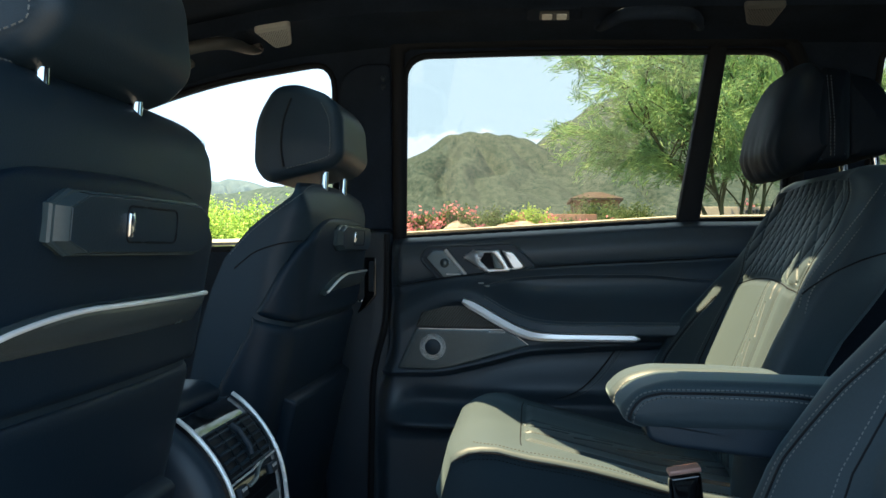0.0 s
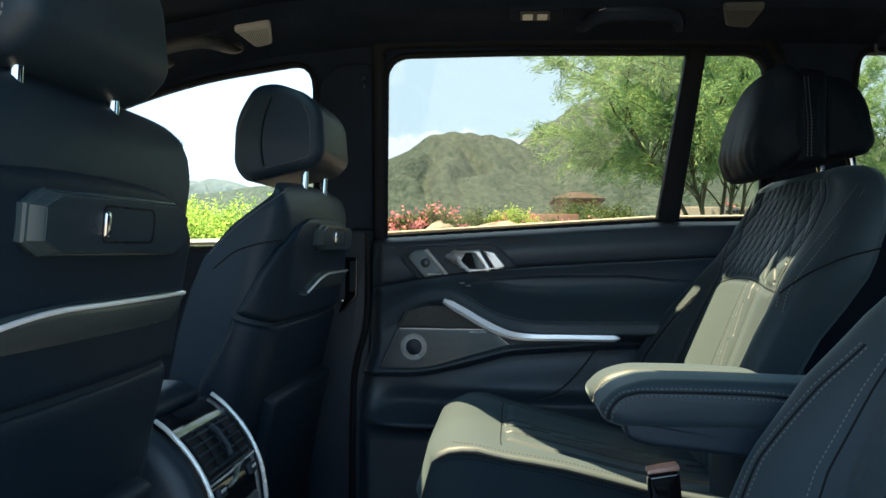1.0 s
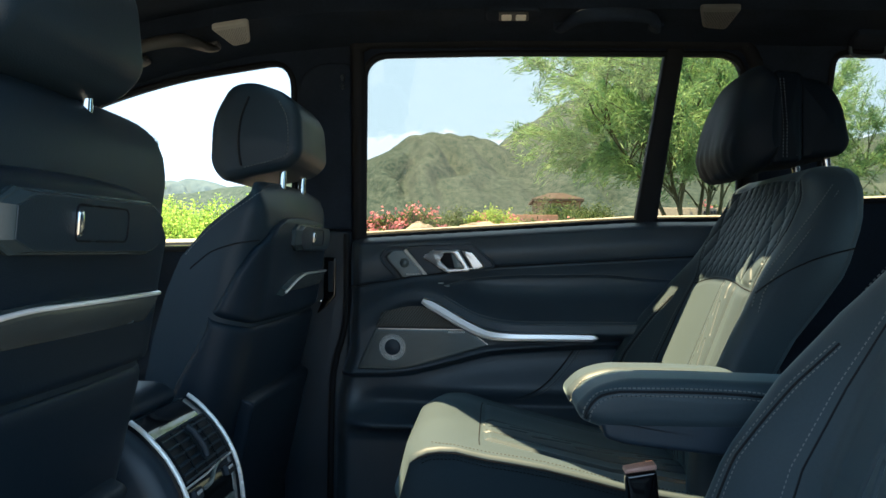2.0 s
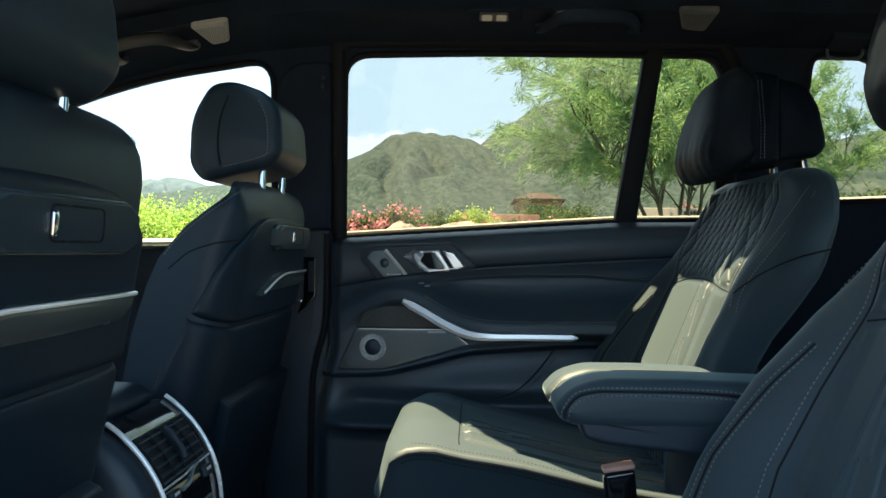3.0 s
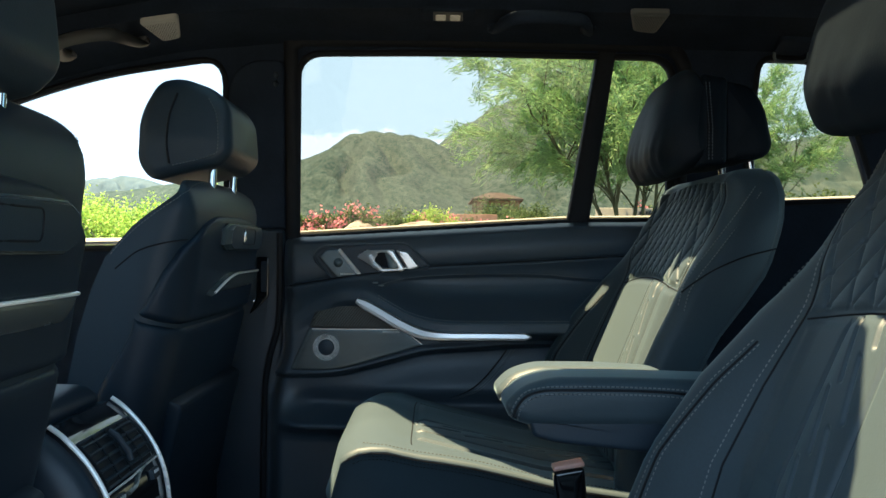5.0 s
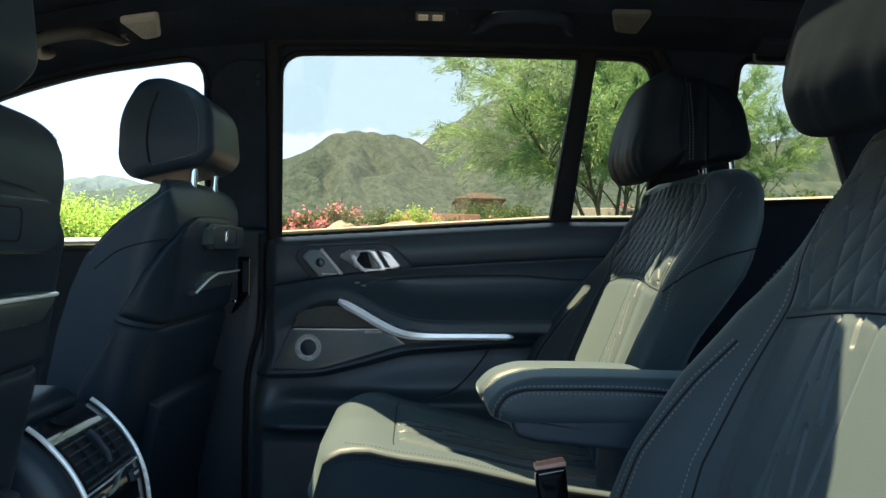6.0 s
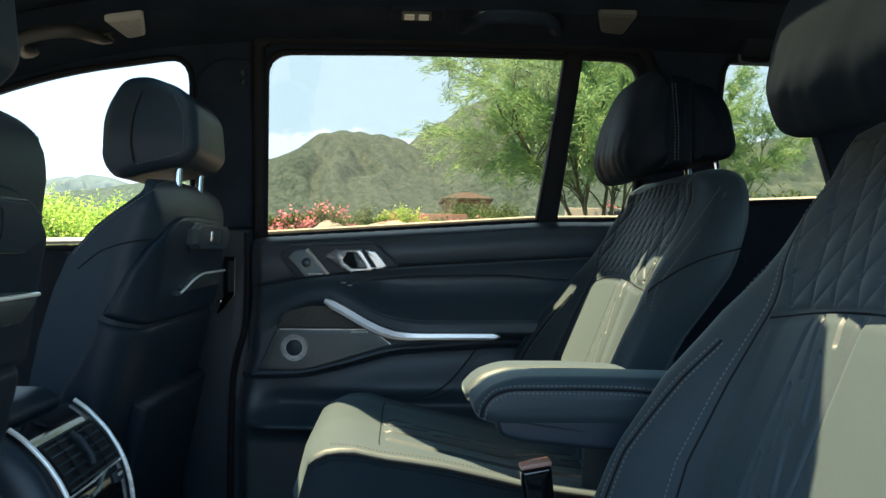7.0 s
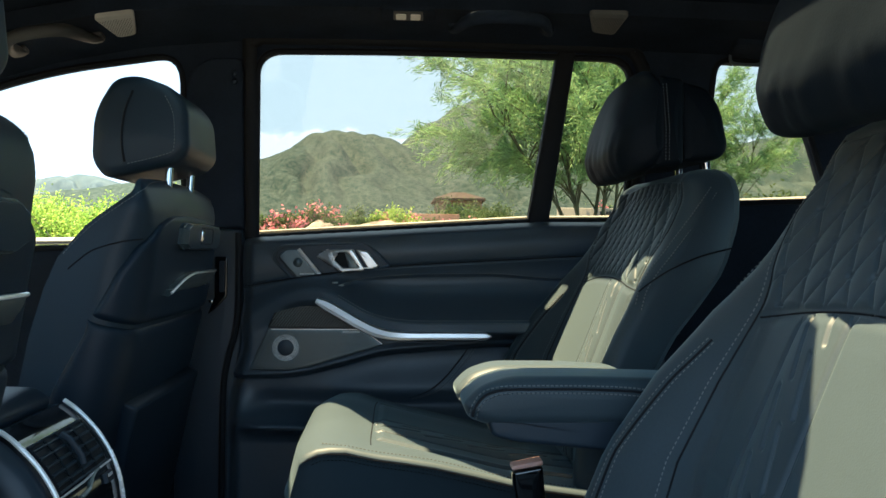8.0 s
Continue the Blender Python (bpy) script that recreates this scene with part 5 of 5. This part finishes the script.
for y in (-0.035, 0.072):
    bm = bmesh.new()
    loft(bm, [[con_point(s, yy, w) for yy, w in ((y - 0.012, 0.004), (y - 0.010, 0.008), (y + 0.010, 0.008), (y + 0.012, 0.004))] for s in (3.18, 3.34, 3.5)])
    key = part("button", bm, SHELL, console, "temperature button", sharp=30)
    bm = bmesh.new()
    for k in range(3):
        a = con_point(3.30, y - 0.005 + 0.005 * k, 0.0085)
        box(bm, a - Vector((0.0008, 0.0014, 0.0016)), a + Vector((0.0008, 0.0014, 0.0016)), 0)
    part("marking", bm, LETTER, key)
bm = bmesh.new()
loft(bm, [[con_point(s, yy, w) for yy, w in ((0.0, 0.004), (0.0, 0.006), (0.075, 0.006), (0.075, 0.004))] for s in (4.05, 4.2, 4.35)])
part("display_strip", bm, TRIM_GREY, console, "pale control strip")


# ---- outside ----
def leaf_material(name, colour, vary=0.5):
    m = bpy.data.materials.new(name)
    m.use_nodes = True
    n, l = m.node_tree.nodes, m.node_tree.links
    b = n["Principled BSDF"]
    b.inputs["Roughness"].default_value = 0.55
    geo, ramp = n.new("ShaderNodeNewGeometry"), n.new("ShaderNodeValToRGB")
    ramp.color_ramp.elements[0].color = (*[c * (1 - vary) for c in colour], 1)
    ramp.color_ramp.elements[1].color = (*[min(1, c * (1 + vary)) for c in colour], 1)
    l.new(geo.outputs["Random Per Island"], ramp.inputs[0])
    l.new(ramp.outputs[0], b.inputs["Base Color"])
    thin = n.new("ShaderNodeBsdfTranslucent")
    l.new(ramp.outputs[0], thin.inputs[0])
    mix = n.new("ShaderNodeMixShader")
    mix.inputs[0].default_value = 0.45
    l.new(b.outputs[0], mix.inputs[1])
    l.new(thin.outputs[0], mix.inputs[2])
    l.new(mix.outputs[0], n["Material Output"].inputs[0])
    return m


def rock_material(name, dark, light, scale, rough_scale, stretch=1.0):
    m = bpy.data.materials.new(name)
    m.use_nodes = True
    n, l = m.node_tree.nodes, m.node_tree.links
    b = n["Principled BSDF"]
    b.inputs["Roughness"].default_value = 1.0
    b.inputs["Specular IOR Level"].default_value = 0.1
    co = n.new("ShaderNodeTexCoord")
    a, c = n.new("ShaderNodeTexNoise"), n.new("ShaderNodeTexVoronoi")
    a.inputs["Scale"].default_value, a.inputs["Detail"].default_value, a.inputs["Roughness"].default_value = scale, 12, 0.74
    c.inputs["Scale"].default_value = rough_scale
    mp = n.new("ShaderNodeMapping")
    mp.inputs["Scale"].default_value = (1.0, stretch, 1.0)
    l.new(co.outputs["Object"], mp.inputs[0])
    l.new(mp.outputs[0], a.inputs["Vector"])
    l.new(mp.outputs[0], c.inputs["Vector"])
    mul = n.new("ShaderNodeMath")
    mul.operation = "MULTIPLY_ADD"
    mul.inputs[1].default_value = 0.22
    l.new(c.outputs["Distance"], mul.inputs[0])
    l.new(a.outputs["Fac"], mul.inputs[2])
    ramp = n.new("ShaderNodeValToRGB")
    ramp.color_ramp.elements[0].position, ramp.color_ramp.elements[0].color = 0.50, (*dark, 1)
    ramp.color_ramp.elements[1].position, ramp.color_ramp.elements[1].color = 0.72, (*light, 1)
    l.new(mul.outputs[0], ramp.inputs[0])
    l.new(ramp.outputs[0], b.inputs["Base Color"])
    bump = n.new("ShaderNodeBump")
    bump.inputs["Strength"].default_value = 0.35
    bump.inputs["Distance"].default_value = 1.6 / rough_scale
    l.new(a.outputs["Fac"], bump.inputs["Height"])
    l.new(bump.outputs[0], b.inputs["Normal"])
    return m


GROUND = material("driveway asphalt", (0.13, 0.128, 0.124), 0.9, grain=0.5, size=60, vary=0.3, spots=0.8)
# no haze is modelled: its bluish tone is mixed into these three colours
MOUNTAIN = rock_material("haze-tinted dry scrub slope", (0.024, 0.045, 0.045), (0.066, 0.094, 0.093), 0.42, 0.8, 0.6)
PEAK = rock_material("haze-tinted green peak", (0.036, 0.062, 0.064), (0.076, 0.106, 0.100), 0.05, 0.2, 0.3)
FAR_BLUE = rock_material("haze-tinted blue hills", (0.075, 0.115, 0.155), (0.105, 0.150, 0.185), 0.006, 0.03)
BARK = material("pale green bark", (0.070, 0.085, 0.045), 0.9, grain=0.6, size=50, vary=0.4, spots=8)
LEAF = leaf_material("feathery leaves", (0.240, 0.400, 0.165), 0.35)
LEAF_DARK = leaf_material("shrub leaves", (0.11, 0.17, 0.055))
LEAF_YELLOW = leaf_material("sunlit yellow-green leaves", (0.36, 0.52, 0.08), 0.4)
PETAL = leaf_material("pink petals", (0.70, 0.31, 0.37), 0.25)
STONE = rock_material("pale boulder", (0.20, 0.19, 0.17), (0.42, 0.39, 0.35), 3.0, 9.0)
STUCCO = material("pink stucco", (0.25, 0.170, 0.130), 0.95, grain=0.4, size=40, vary=0.15, spots=2)
ROOF_TILE = material("brown roof tiles", (0.062, 0.050, 0.040), 0.9, grain=0.6, size=12, vary=0.3, spots=3)
WHITE_WALL = material("white garden wall", (0.30, 0.31, 0.29), 0.9, grain=0.3, size=40, vary=0.1, spots=2)


def ground_z(y):
    """The ground: level by the car, a planted bank beyond it."""
    return 1.25 * ease((y - 3) / 6.5) + 0.6 * ease((y - 12) / 40)


bm = bmesh.new()
ys = [-4000, -800, -100, -20, 0, 2.5] + [3 + 0.5 * i for i in range(16)] + [11, 12, 14, 17, 20, 25, 30, 40, 55, 100, 300, 1000, 5000]
xs = [-4000, -400, -60, -20] + [-12 + 2 * i for i in range(14)] + [20, 60, 400, 4000]
loft(bm, [[Vector((x, y, ground_z(y) + 0.06 * noise.noise(Vector((x * 0.4, y * 0.4, 0))) * ease((y - 3) / 3))) for x in xs] for y in ys], closed=False, caps=False)
tagged(part("ground", bm, GROUND, sharp=0), "grey drive rising to a dry planted bank", "ground", kind="structure")


def ridge(name, y0, depth, x0, x1, table, seed, mat, label, n=640, m=150, rough=1.0):
    """A hill: its skyline height along x, falling to the ground on both sides."""
    bm = bmesh.new()
    rows = []
    for j in range(m + 1):
        g = j / m
        row = []
        for i in range(n + 1):
            x = x0 + (x1 - x0) * i / n
            h = sum(interp(x + d * depth * 0.02, table) for d in (-1, 0, 1)) / 3
            prof = (1 - abs(2 * g - 1)) ** 0.95
            y = y0 + depth * (g - 0.5)
            f = noise.fractal(Vector((x, y, seed)) / (depth * 0.25), 1.0, 2.1, 6)
            gul = abs(noise.noise(Vector((x / (depth * 0.12) + 1.0 * f + 3.4 * g, y / (depth * 0.6), seed + 7))))
            gul += 0.60 * abs(noise.noise(Vector((x / (depth * 0.045) + 0.8 * f + 5.0 * g, y / (depth * 0.20), seed + 17))))
            off = 1 - math.exp(-((g - 0.5) / 0.10) ** 2) * 0.8
            z = h * prof + (f * 0.045 + (gul - 0.30) * 0.46 * off) * h * math.sin(math.pi * g) * rough
            row.append(Vector((x, y, max(z, -1))))
        rows.append(row)
    loft(bm, rows, closed=False, caps=False)
    return tagged(part(name, bm, mat, sharp=0), label, "mountain", kind="structure")


ridge("backdrop_hill", 420, 330, -330, 420, [(-330, 14), (-200, 20), (-90, 36), (-70, 42), (-54, 48), (-40, 55), (-28, 59), (-16, 57.5), (0, 53), (14, 46), (28, 40), (60, 34), (100, 30), (420, 26)], 3.0, MOUNTAIN,
      "dry scrub-covered brown hill behind the garden")
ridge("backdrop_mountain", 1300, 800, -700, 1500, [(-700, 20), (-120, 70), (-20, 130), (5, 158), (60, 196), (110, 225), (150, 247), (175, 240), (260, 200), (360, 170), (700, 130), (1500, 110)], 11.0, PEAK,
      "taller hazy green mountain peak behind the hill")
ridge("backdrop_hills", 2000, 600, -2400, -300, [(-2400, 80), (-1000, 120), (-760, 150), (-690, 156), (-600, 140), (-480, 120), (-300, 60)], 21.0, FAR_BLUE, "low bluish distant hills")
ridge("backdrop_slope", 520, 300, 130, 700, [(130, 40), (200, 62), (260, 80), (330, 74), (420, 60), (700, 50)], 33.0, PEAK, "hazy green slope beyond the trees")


def cloud_bank():
    """A far sheet of broken cumulus low in the sky."""
    m = bpy.data.materials.new("broken cloud")
    m.use_nodes = True
    n, l = m.node_tree.nodes, m.node_tree.links
    n.remove(n["Principled BSDF"])
    co, sep, mp = n.new("ShaderNodeTexCoord"), n.new("ShaderNodeSeparateXYZ"), n.new("ShaderNodeMapping")
    mp.inputs["Scale"].default_value = (1.0, 1.0, 1.9)
    tex = n.new("ShaderNodeTexNoise")
    tex.inputs["Scale"].default_value, tex.inputs["Detail"].default_value, tex.inputs["Roughness"].default_value = 0.0085, 9, 0.55
    l.new(co.outputs["Object"], sep.inputs[0])
    l.new(co.outputs["Object"], mp.inputs[0])
    l.new(mp.outputs[0], tex.inputs["Vector"])
    low = n.new("ShaderNodeMapRange")
    low.inputs[1].default_value, low.inputs[2].default_value = 375, 520
    low.inputs[3].default_value, low.inputs[4].default_value = 0.30, -0.22
    l.new(sep.outputs["Z"], low.inputs[0])
    add = n.new("ShaderNodeMath")
    l.new(tex.outputs["Fac"], add.inputs[0])
    l.new(low.outputs[0], add.inputs[1])
    ramp = n.new("ShaderNodeMapRange")
    ramp.inputs[1].default_value, ramp.inputs[2].default_value = 0.50, 0.60
    ramp.inputs[4].default_value = 0.92
    l.new(add.outputs[0], ramp.inputs[0])
    # self-glow takes the place of sunlight on the cloud
    clear, glow, mix = n.new("ShaderNodeBsdfTransparent"), n.new("ShaderNodeEmission"), n.new("ShaderNodeMixShader")
    glow.inputs[0].default_value, glow.inputs[1].default_value = (1, 0.98, 0.95, 1), 0.46
    l.new(ramp.outputs[0], mix.inputs[0])
    l.new(clear.outputs[0], mix.inputs[1])
    l.new(glow.outputs[0], mix.inputs[2])
    l.new(mix.outputs[0], n["Material Output"].inputs[0])
    bm = bmesh.new()
    loft(bm, [[Vector((-4200, 3600, z)), Vector((4200, 3600, z))] for z in (0, 1500)], closed=False, caps=False)
    ob = tagged(part("backdrop_cloud", bm, m, smooth=False), "broken white cumulus low over the hills", "cloud", kind="structure")
    ob.visible_shadow = False


cloud_bank()


def quads(name, centres, along, across, mat, parent, label=""):
    """Many small leaves, each a folded lozenge, as one mesh."""
    n = len(centres)
    v = np.empty((n, 4, 3))
    v[:, 0], v[:, 2] = centres - along, centres + along
    v[:, 1], v[:, 3] = centres + across, centres - across
    me = bpy.data.meshes.new(name)
    idx = np.arange(n * 4).reshape(n, 4)
    me.from_pydata(v.reshape(-1, 3).tolist(), [], idx.tolist())
    me.materials.append(mat)
    ob = new(name, me)
    at = parent.location
    me.transform(Matrix.Translation(-at))
    ob.parent = parent
    ob["kind"] = "stuff"
    if label:
        ob["label"] = label
    return ob


def unit(rng, n):
    v = rng.normal(size=(n, 3))
    return v / np.linalg.norm(v, axis=1)[:, None]


def limbs(bm, rng, start, way, length, radius, depth, tips, droop=0.0, spread=0.6):
    pts, d, p = [Vector(start)], Vector(way).normalized(), Vector(start)
    k = 6
    for i in range(k):
        d = (d + Vector(rng.normal(size=3)) * 0.13 + Vector((0, 0, -droop))).normalized()
        p = p + d * length / k
        pts.append(p.copy())
    tube(bm, pts, lambda s: radius * (1 - 0.55 * s), 6)
    if depth == 0:
        tips.extend(pts[1:])
        return
    if depth <= 2:
        tips.extend(pts[3:])
    for i in range(4 if depth > 1 else 4):
        q = pts[2 + (i * 4) // 4 if i < 4 else k]
        turn = (d + Vector(rng.normal(size=3)) * spread + Vector((0, 0, 0.15))).normalized()
        limbs(bm, rng, q, turn, length * rng.uniform(0.55, 0.8), radius * 0.5, depth - 1, tips, droop + 0.03, spread)


def feathery_tree(at, stems, boughs, reach, seed, label, sweep=(-1.0, 0.6), tall=1.9):
    """A few bare stems fork low and carry long rising boughs; twigs along them hang full of narrow drooping fronds."""
    rng = np.random.default_rng(seed)
    root = thing("tree", at, label, "tree", "desert trees")
    bm = bmesh.new()
    trunks = []
    for i in range(stems):
        a = -0.9 + 1.8 * (i + 0.5) / stems + rng.normal() * 0.1
        d, p = Vector((math.sin(a) * 0.75, rng.normal() * 0.25, 1.0)).normalized(), Vector(at) + Vector((0.05 * (i - stems / 2), rng.normal() * 0.04, 0))
        pts = [p.copy()]
        for j in range(10):
            d = (d + Vector(rng.normal(size=3)) * 0.10 + Vector((0, 0, 0.03))).normalized()
            p = p + d * tall * rng.uniform(0.9, 1.1) / 10
            pts.append(p.copy())
        tube(bm, pts, lambda t: 0.022 * (1 - t) + 0.006, 7)
        trunks.append(pts)
    centres, ways = [], []
    for i in range(boughs):
        base = trunks[i % stems]
        f = rng.uniform(2.2, 9.9)
        p = base[int(f)].lerp(base[min(int(f) + 1, 10)], f - int(f))
        side = sweep[0] + (sweep[1] - sweep[0]) * (i + rng.uniform(0, 1)) / boughs
        way = Vector((side, rng.normal() * 0.5, rng.uniform(0.10, 0.95))).normalized()
        d = Vector((way.x * 0.5, way.y * 0.5, 1.0)).normalized()
        length, k, pts = reach * rng.uniform(0.55, 1.0), 12, [p.copy()]
        for j in range(k):
            d = (d * 0.70 + way * 0.30 + Vector(rng.normal(size=3)) * 0.08 + Vector((0, 0, -0.07 * j / k))).normalized()
            p = p + d * length / k
            pts.append(p.copy())
        tube(bm, pts, lambda t: 0.009 * (1 - t) + 0.0015, 5)
        for j in range(34):
            t = rng.uniform(0.16, 1.0)
            if noise.noise(Vector((i * 3.1, t * 4.0, seed))) < -0.2:
                continue
            f = t * k
            a, b = pts[min(int(f), k - 1)], pts[min(int(f) + 1, k)]
            q, along = a.lerp(b, f - int(f)), (b - a).normalized()
            w = (along * 0.9 + Vector(rng.normal(size=3)) * 0.45 + Vector((0, 0, -0.12))).normalized()
            long = rng.uniform(0.16, 0.42) * reach / 2.2
            tube(bm, [q, q + w * long * 0.5, q + w * long + Vector((0, 0, -0.14 * long))], 0.0016, 3)
            m = 36
            g = rng.uniform(0.05, 1.05, m)
            c = np.array(q)[None] + np.array(w)[None] * (g * long)[:, None] + rng.normal(size=(m, 3)) * 0.030
            c[:, 2] -= 0.14 * long * g * g
            centres.append(c)
            v = np.array(w)[None] * 0.8 + rng.normal(size=(m, 3)) * 0.26 + np.array([0, 0, -0.12])[None]
            ways.append(v / np.linalg.norm(v, axis=1)[:, None])
    part("trunk", bm, BARK, root, "several thin forking stems", sharp=0)
    c, v = np.concatenate(centres), np.concatenate(ways)
    n = len(c)
    along = v * rng.uniform(0.028, 0.070, n)[:, None]
    across = np.cross(along, unit(rng, n))
    across = across / np.linalg.norm(across, axis=1)[:, None] * rng.uniform(0.0035, 0.0075, n)[:, None]
    quads("crown", c, along, across, LEAF, root, "airy crown of fine light green leaves")
    return root


def bush(at, size, seed, leaves, mat, label, flowers=0, leaf=0.04):
    rng = np.random.default_rng(seed)
    root = thing("bush", at, label, "bush", "garden bushes")
    bm, tips = bmesh.new(), []
    for i in range(9):
        a = 2 * math.pi * i / 9
        limbs(bm, rng, Vector(at) + Vector((0.1 * math.cos(a), 0.1 * math.sin(a), 0)), Vector((math.cos(a) * size[0], math.sin(a) * size[1], size[2] * 1.1)), size[2] * rng.uniform(0.55, 0.75), 0.022, 2, tips, 0.01, 0.5)
    part("stems", bm, BARK, root, sharp=0)
    tips = np.array([tuple(p) for p in tips])
    def scatter(n, s):
        return tips[rng.integers(0, len(tips), n)] + rng.normal(size=(n, 3)) * s
    c = scatter(leaves, 0.09 * size[2])
    along = unit(rng, leaves) * rng.uniform(0.5, 1.3, leaves)[:, None] * leaf
    across = np.cross(along, unit(rng, leaves))
    across = across / np.linalg.norm(across, axis=1)[:, None] * leaf * 0.45
    quads("foliage", c, along, across, mat, root, "dense small leaves")
    if flowers:
        heads = scatter(60, 0.07)
        heads = heads[np.argsort(-heads[:, 2])][:34]
        c = heads[rng.integers(0, len(heads), flowers)] + rng.normal(size=(flowers, 3)) * 0.06
        along = unit(rng, flowers) * 0.032
        across = np.cross(along, unit(rng, flowers))
        across = across / np.linalg.norm(across, axis=1)[:, None] * 0.026
        quads("blossom", c, along, across, PETAL, root, "pink blossom clusters")
    return root


def boulder(at, size, seed, label):
    bm = bmesh.new()
    for v in bmesh.ops.create_icosphere(bm, subdivisions=4, radius=1)["verts"]:
        k = 1 + 0.28 * noise.fractal(v.co * 1.1 + Vector((seed, 0, 0)), 1.0, 2.0, 5)
        v.co = Vector((v.co.x * size[0] * k, v.co.y * size[1] * k, v.co.z * size[2] * k)) + Vector((at[0], at[1], at[2] + size[2] * 0.8))
    ob = part("boulder", bm, STONE, sharp=0)
    return tagged(ob, label, "boulder", "garden boulders")


# ---- the garden on the bank ----
feathery_tree((2.55, 9.0, ground_z(9) - 0.02), 6, 78, 2.3, 5, "airy desert tree with many thin forking stems", (-1.1, 0.65))
feathery_tree((5.75, 14.0, ground_z(14) - 0.02), 5, 58, 2.4, 8, "airy desert tree with drooping light green foliage", (-0.8, 0.6), 2.2)
bush((-1.75, 14.0, ground_z(14) - 0.03), (0.5, 0.5, 0.55), 11, 5000, LEAF_DARK, "low bush covered with pink blossom", 825)
bush((-1.25, 14.4, ground_z(14.4) - 0.03), (0.5, 0.5, 0.62), 12, 5000, LEAF_DARK, "low bush covered with pink blossom", 660)
bush((0.20, 16.0, ground_z(16) - 0.03), (0.6, 0.5, 0.68), 13, 7000, LEAF_YELLOW, "light green bush with scattered pink blossom", 880)
bush((0.85, 16.3, ground_z(16.3) - 0.03), (0.5, 0.5, 0.55), 14, 5000, LEAF_DARK, "low bush covered with pink blossom", 660)
bush((1.75, 18.0, ground_z(18) - 0.03), (0.6, 0.5, 0.52), 15, 5000, LEAF_DARK, "low bush covered with pink blossom", 825)
bush((2.35, 18.2, ground_z(18.2) - 0.03), (0.5, 0.5, 0.50), 16, 5000, LEAF_DARK, "low bush covered with pink blossom", 770)
bush((-0.62, 16.0, ground_z(16) - 0.03), (0.4, 0.4, 0.62), 17, 5000, LEAF_DARK, "small dark green bush")
bush((2.1, 24.0, ground_z(24) - 0.03), (0.8, 0.6, 1.1), 18, 7000, LEAF_DARK, "dark green shrub before the house")
bush((3.3, 26.0, ground_z(26) - 0.03), (1.2, 0.6, 1.2), 19, 9000, LEAF_DARK, "wide green shrub before the house")
bush((4.3, 15.5, ground_z(15.5) - 0.03), (0.5, 0.5, 0.72), 20, 4000, LEAF_DARK, "low bush covered with pink blossom", 1100)
bush((6.0, 12.0, ground_z(12) - 0.03), (0.9, 0.5, 0.85), 21, 9000, LEAF_DARK, "bright green shrub below the slope")
bush((7.0, 12.6, ground_z(12.6) - 0.03), (0.9, 0.5, 0.80), 22, 8000, LEAF_DARK, "green shrub below the slope")
bush((-2.70, 7.0, ground_z(7) - 0.03), (0.5, 0.4, 0.80), 23, 20000, LEAF_YELLOW, "sunlit yellow-green bush beside the car", 0, 0.021)
bush((-2.20, 7.4, ground_z(7.4) - 0.03), (0.5, 0.4, 0.72), 24, 18000, LEAF_YELLOW, "sunlit yellow-green bush beside the car", 0, 0.021)
bush((-3.30, 7.5, ground_z(7.5) - 0.03), (0.5, 0.4, 0.70), 25, 18000, LEAF_YELLOW, "sunlit yellow-green bush beside the car", 0, 0.021)
boulder((-0.83, 12.0, ground_z(12) - 0.0), (0.24, 0.22, 0.20), 1.0, "pale rounded boulder among the flowers")
boulder((0.05, 12.0, ground_z(12) - 0.0), (0.36, 0.25, 0.20), 5.0, "wide pale boulder among the flowers")
boulder((1.75, 14.0, ground_z(14) - 0.0), (0.28, 0.25, 0.17), 9.0, "pale boulder below the pink bushes")

house = thing("house", (3.6, 45, ground_z(45)), "low pink stucco house with a brown tiled roof", "house")
bm = bmesh.new()
box(bm, (2.5, 44, ground_z(44) - 0.1), (4.8, 48, 3.72), 0.02)
part("wall", bm, STUCCO, house, "pink stucco wall")
bm = bmesh.new()
e = [(2.3, 43.5), (4.95, 43.5), (5.2, 48.5), (2.3, 48.5)]
loft(bm, [[Vector((x, y, 3.68)) for x, y in e], [Vector((x, y, 3.78)) for x, y in e],
          [Vector((3.3, 45.5, 4.20)), Vector((4.0, 45.5, 4.20)), Vector((4.1, 47, 4.20)), Vector((3.3, 47, 4.20))]])
part("roof", bm, ROOF_TILE, house, "hipped brown tile roof", smooth=False)
bm = bmesh.new()
box(bm, (2.9, 43.93, 2.4), (3.9, 44.05, 3.4), 0.01)
part("window", bm, GLOSS, house, "dark window")
garden_wall = thing("garden_wall", (4.4, 14, ground_z(14)), "low pale garden wall with a small plate", "wall")
bm = bmesh.new()
box(bm, (3.2, 14.3, ground_z(14) - 0.1), (6.4, 14.55, 1.96), 0.02)
part("wall_body", bm, WHITE_WALL, garden_wall)
bm = bmesh.new()
for i in range(8):
    box(bm, (3.93 + 0.055 * i, 14.27, 1.85), (3.965 + 0.055 * i, 14.305, 1.90 + 0.01 * (i % 2)), 0)
part("marking", bm, PLASTIC, garden_wall)
low_wall = thing("low_wall", (1.0, 22, ground_z(22)), "low pink stucco wall behind the flowers", "wall")
bm = bmesh.new()
box(bm, (0.55, 22, ground_z(22) - 0.1), (2.0, 22.3, 2.12), 0.02)
part("wall_body", bm, STUCCO, low_wall)
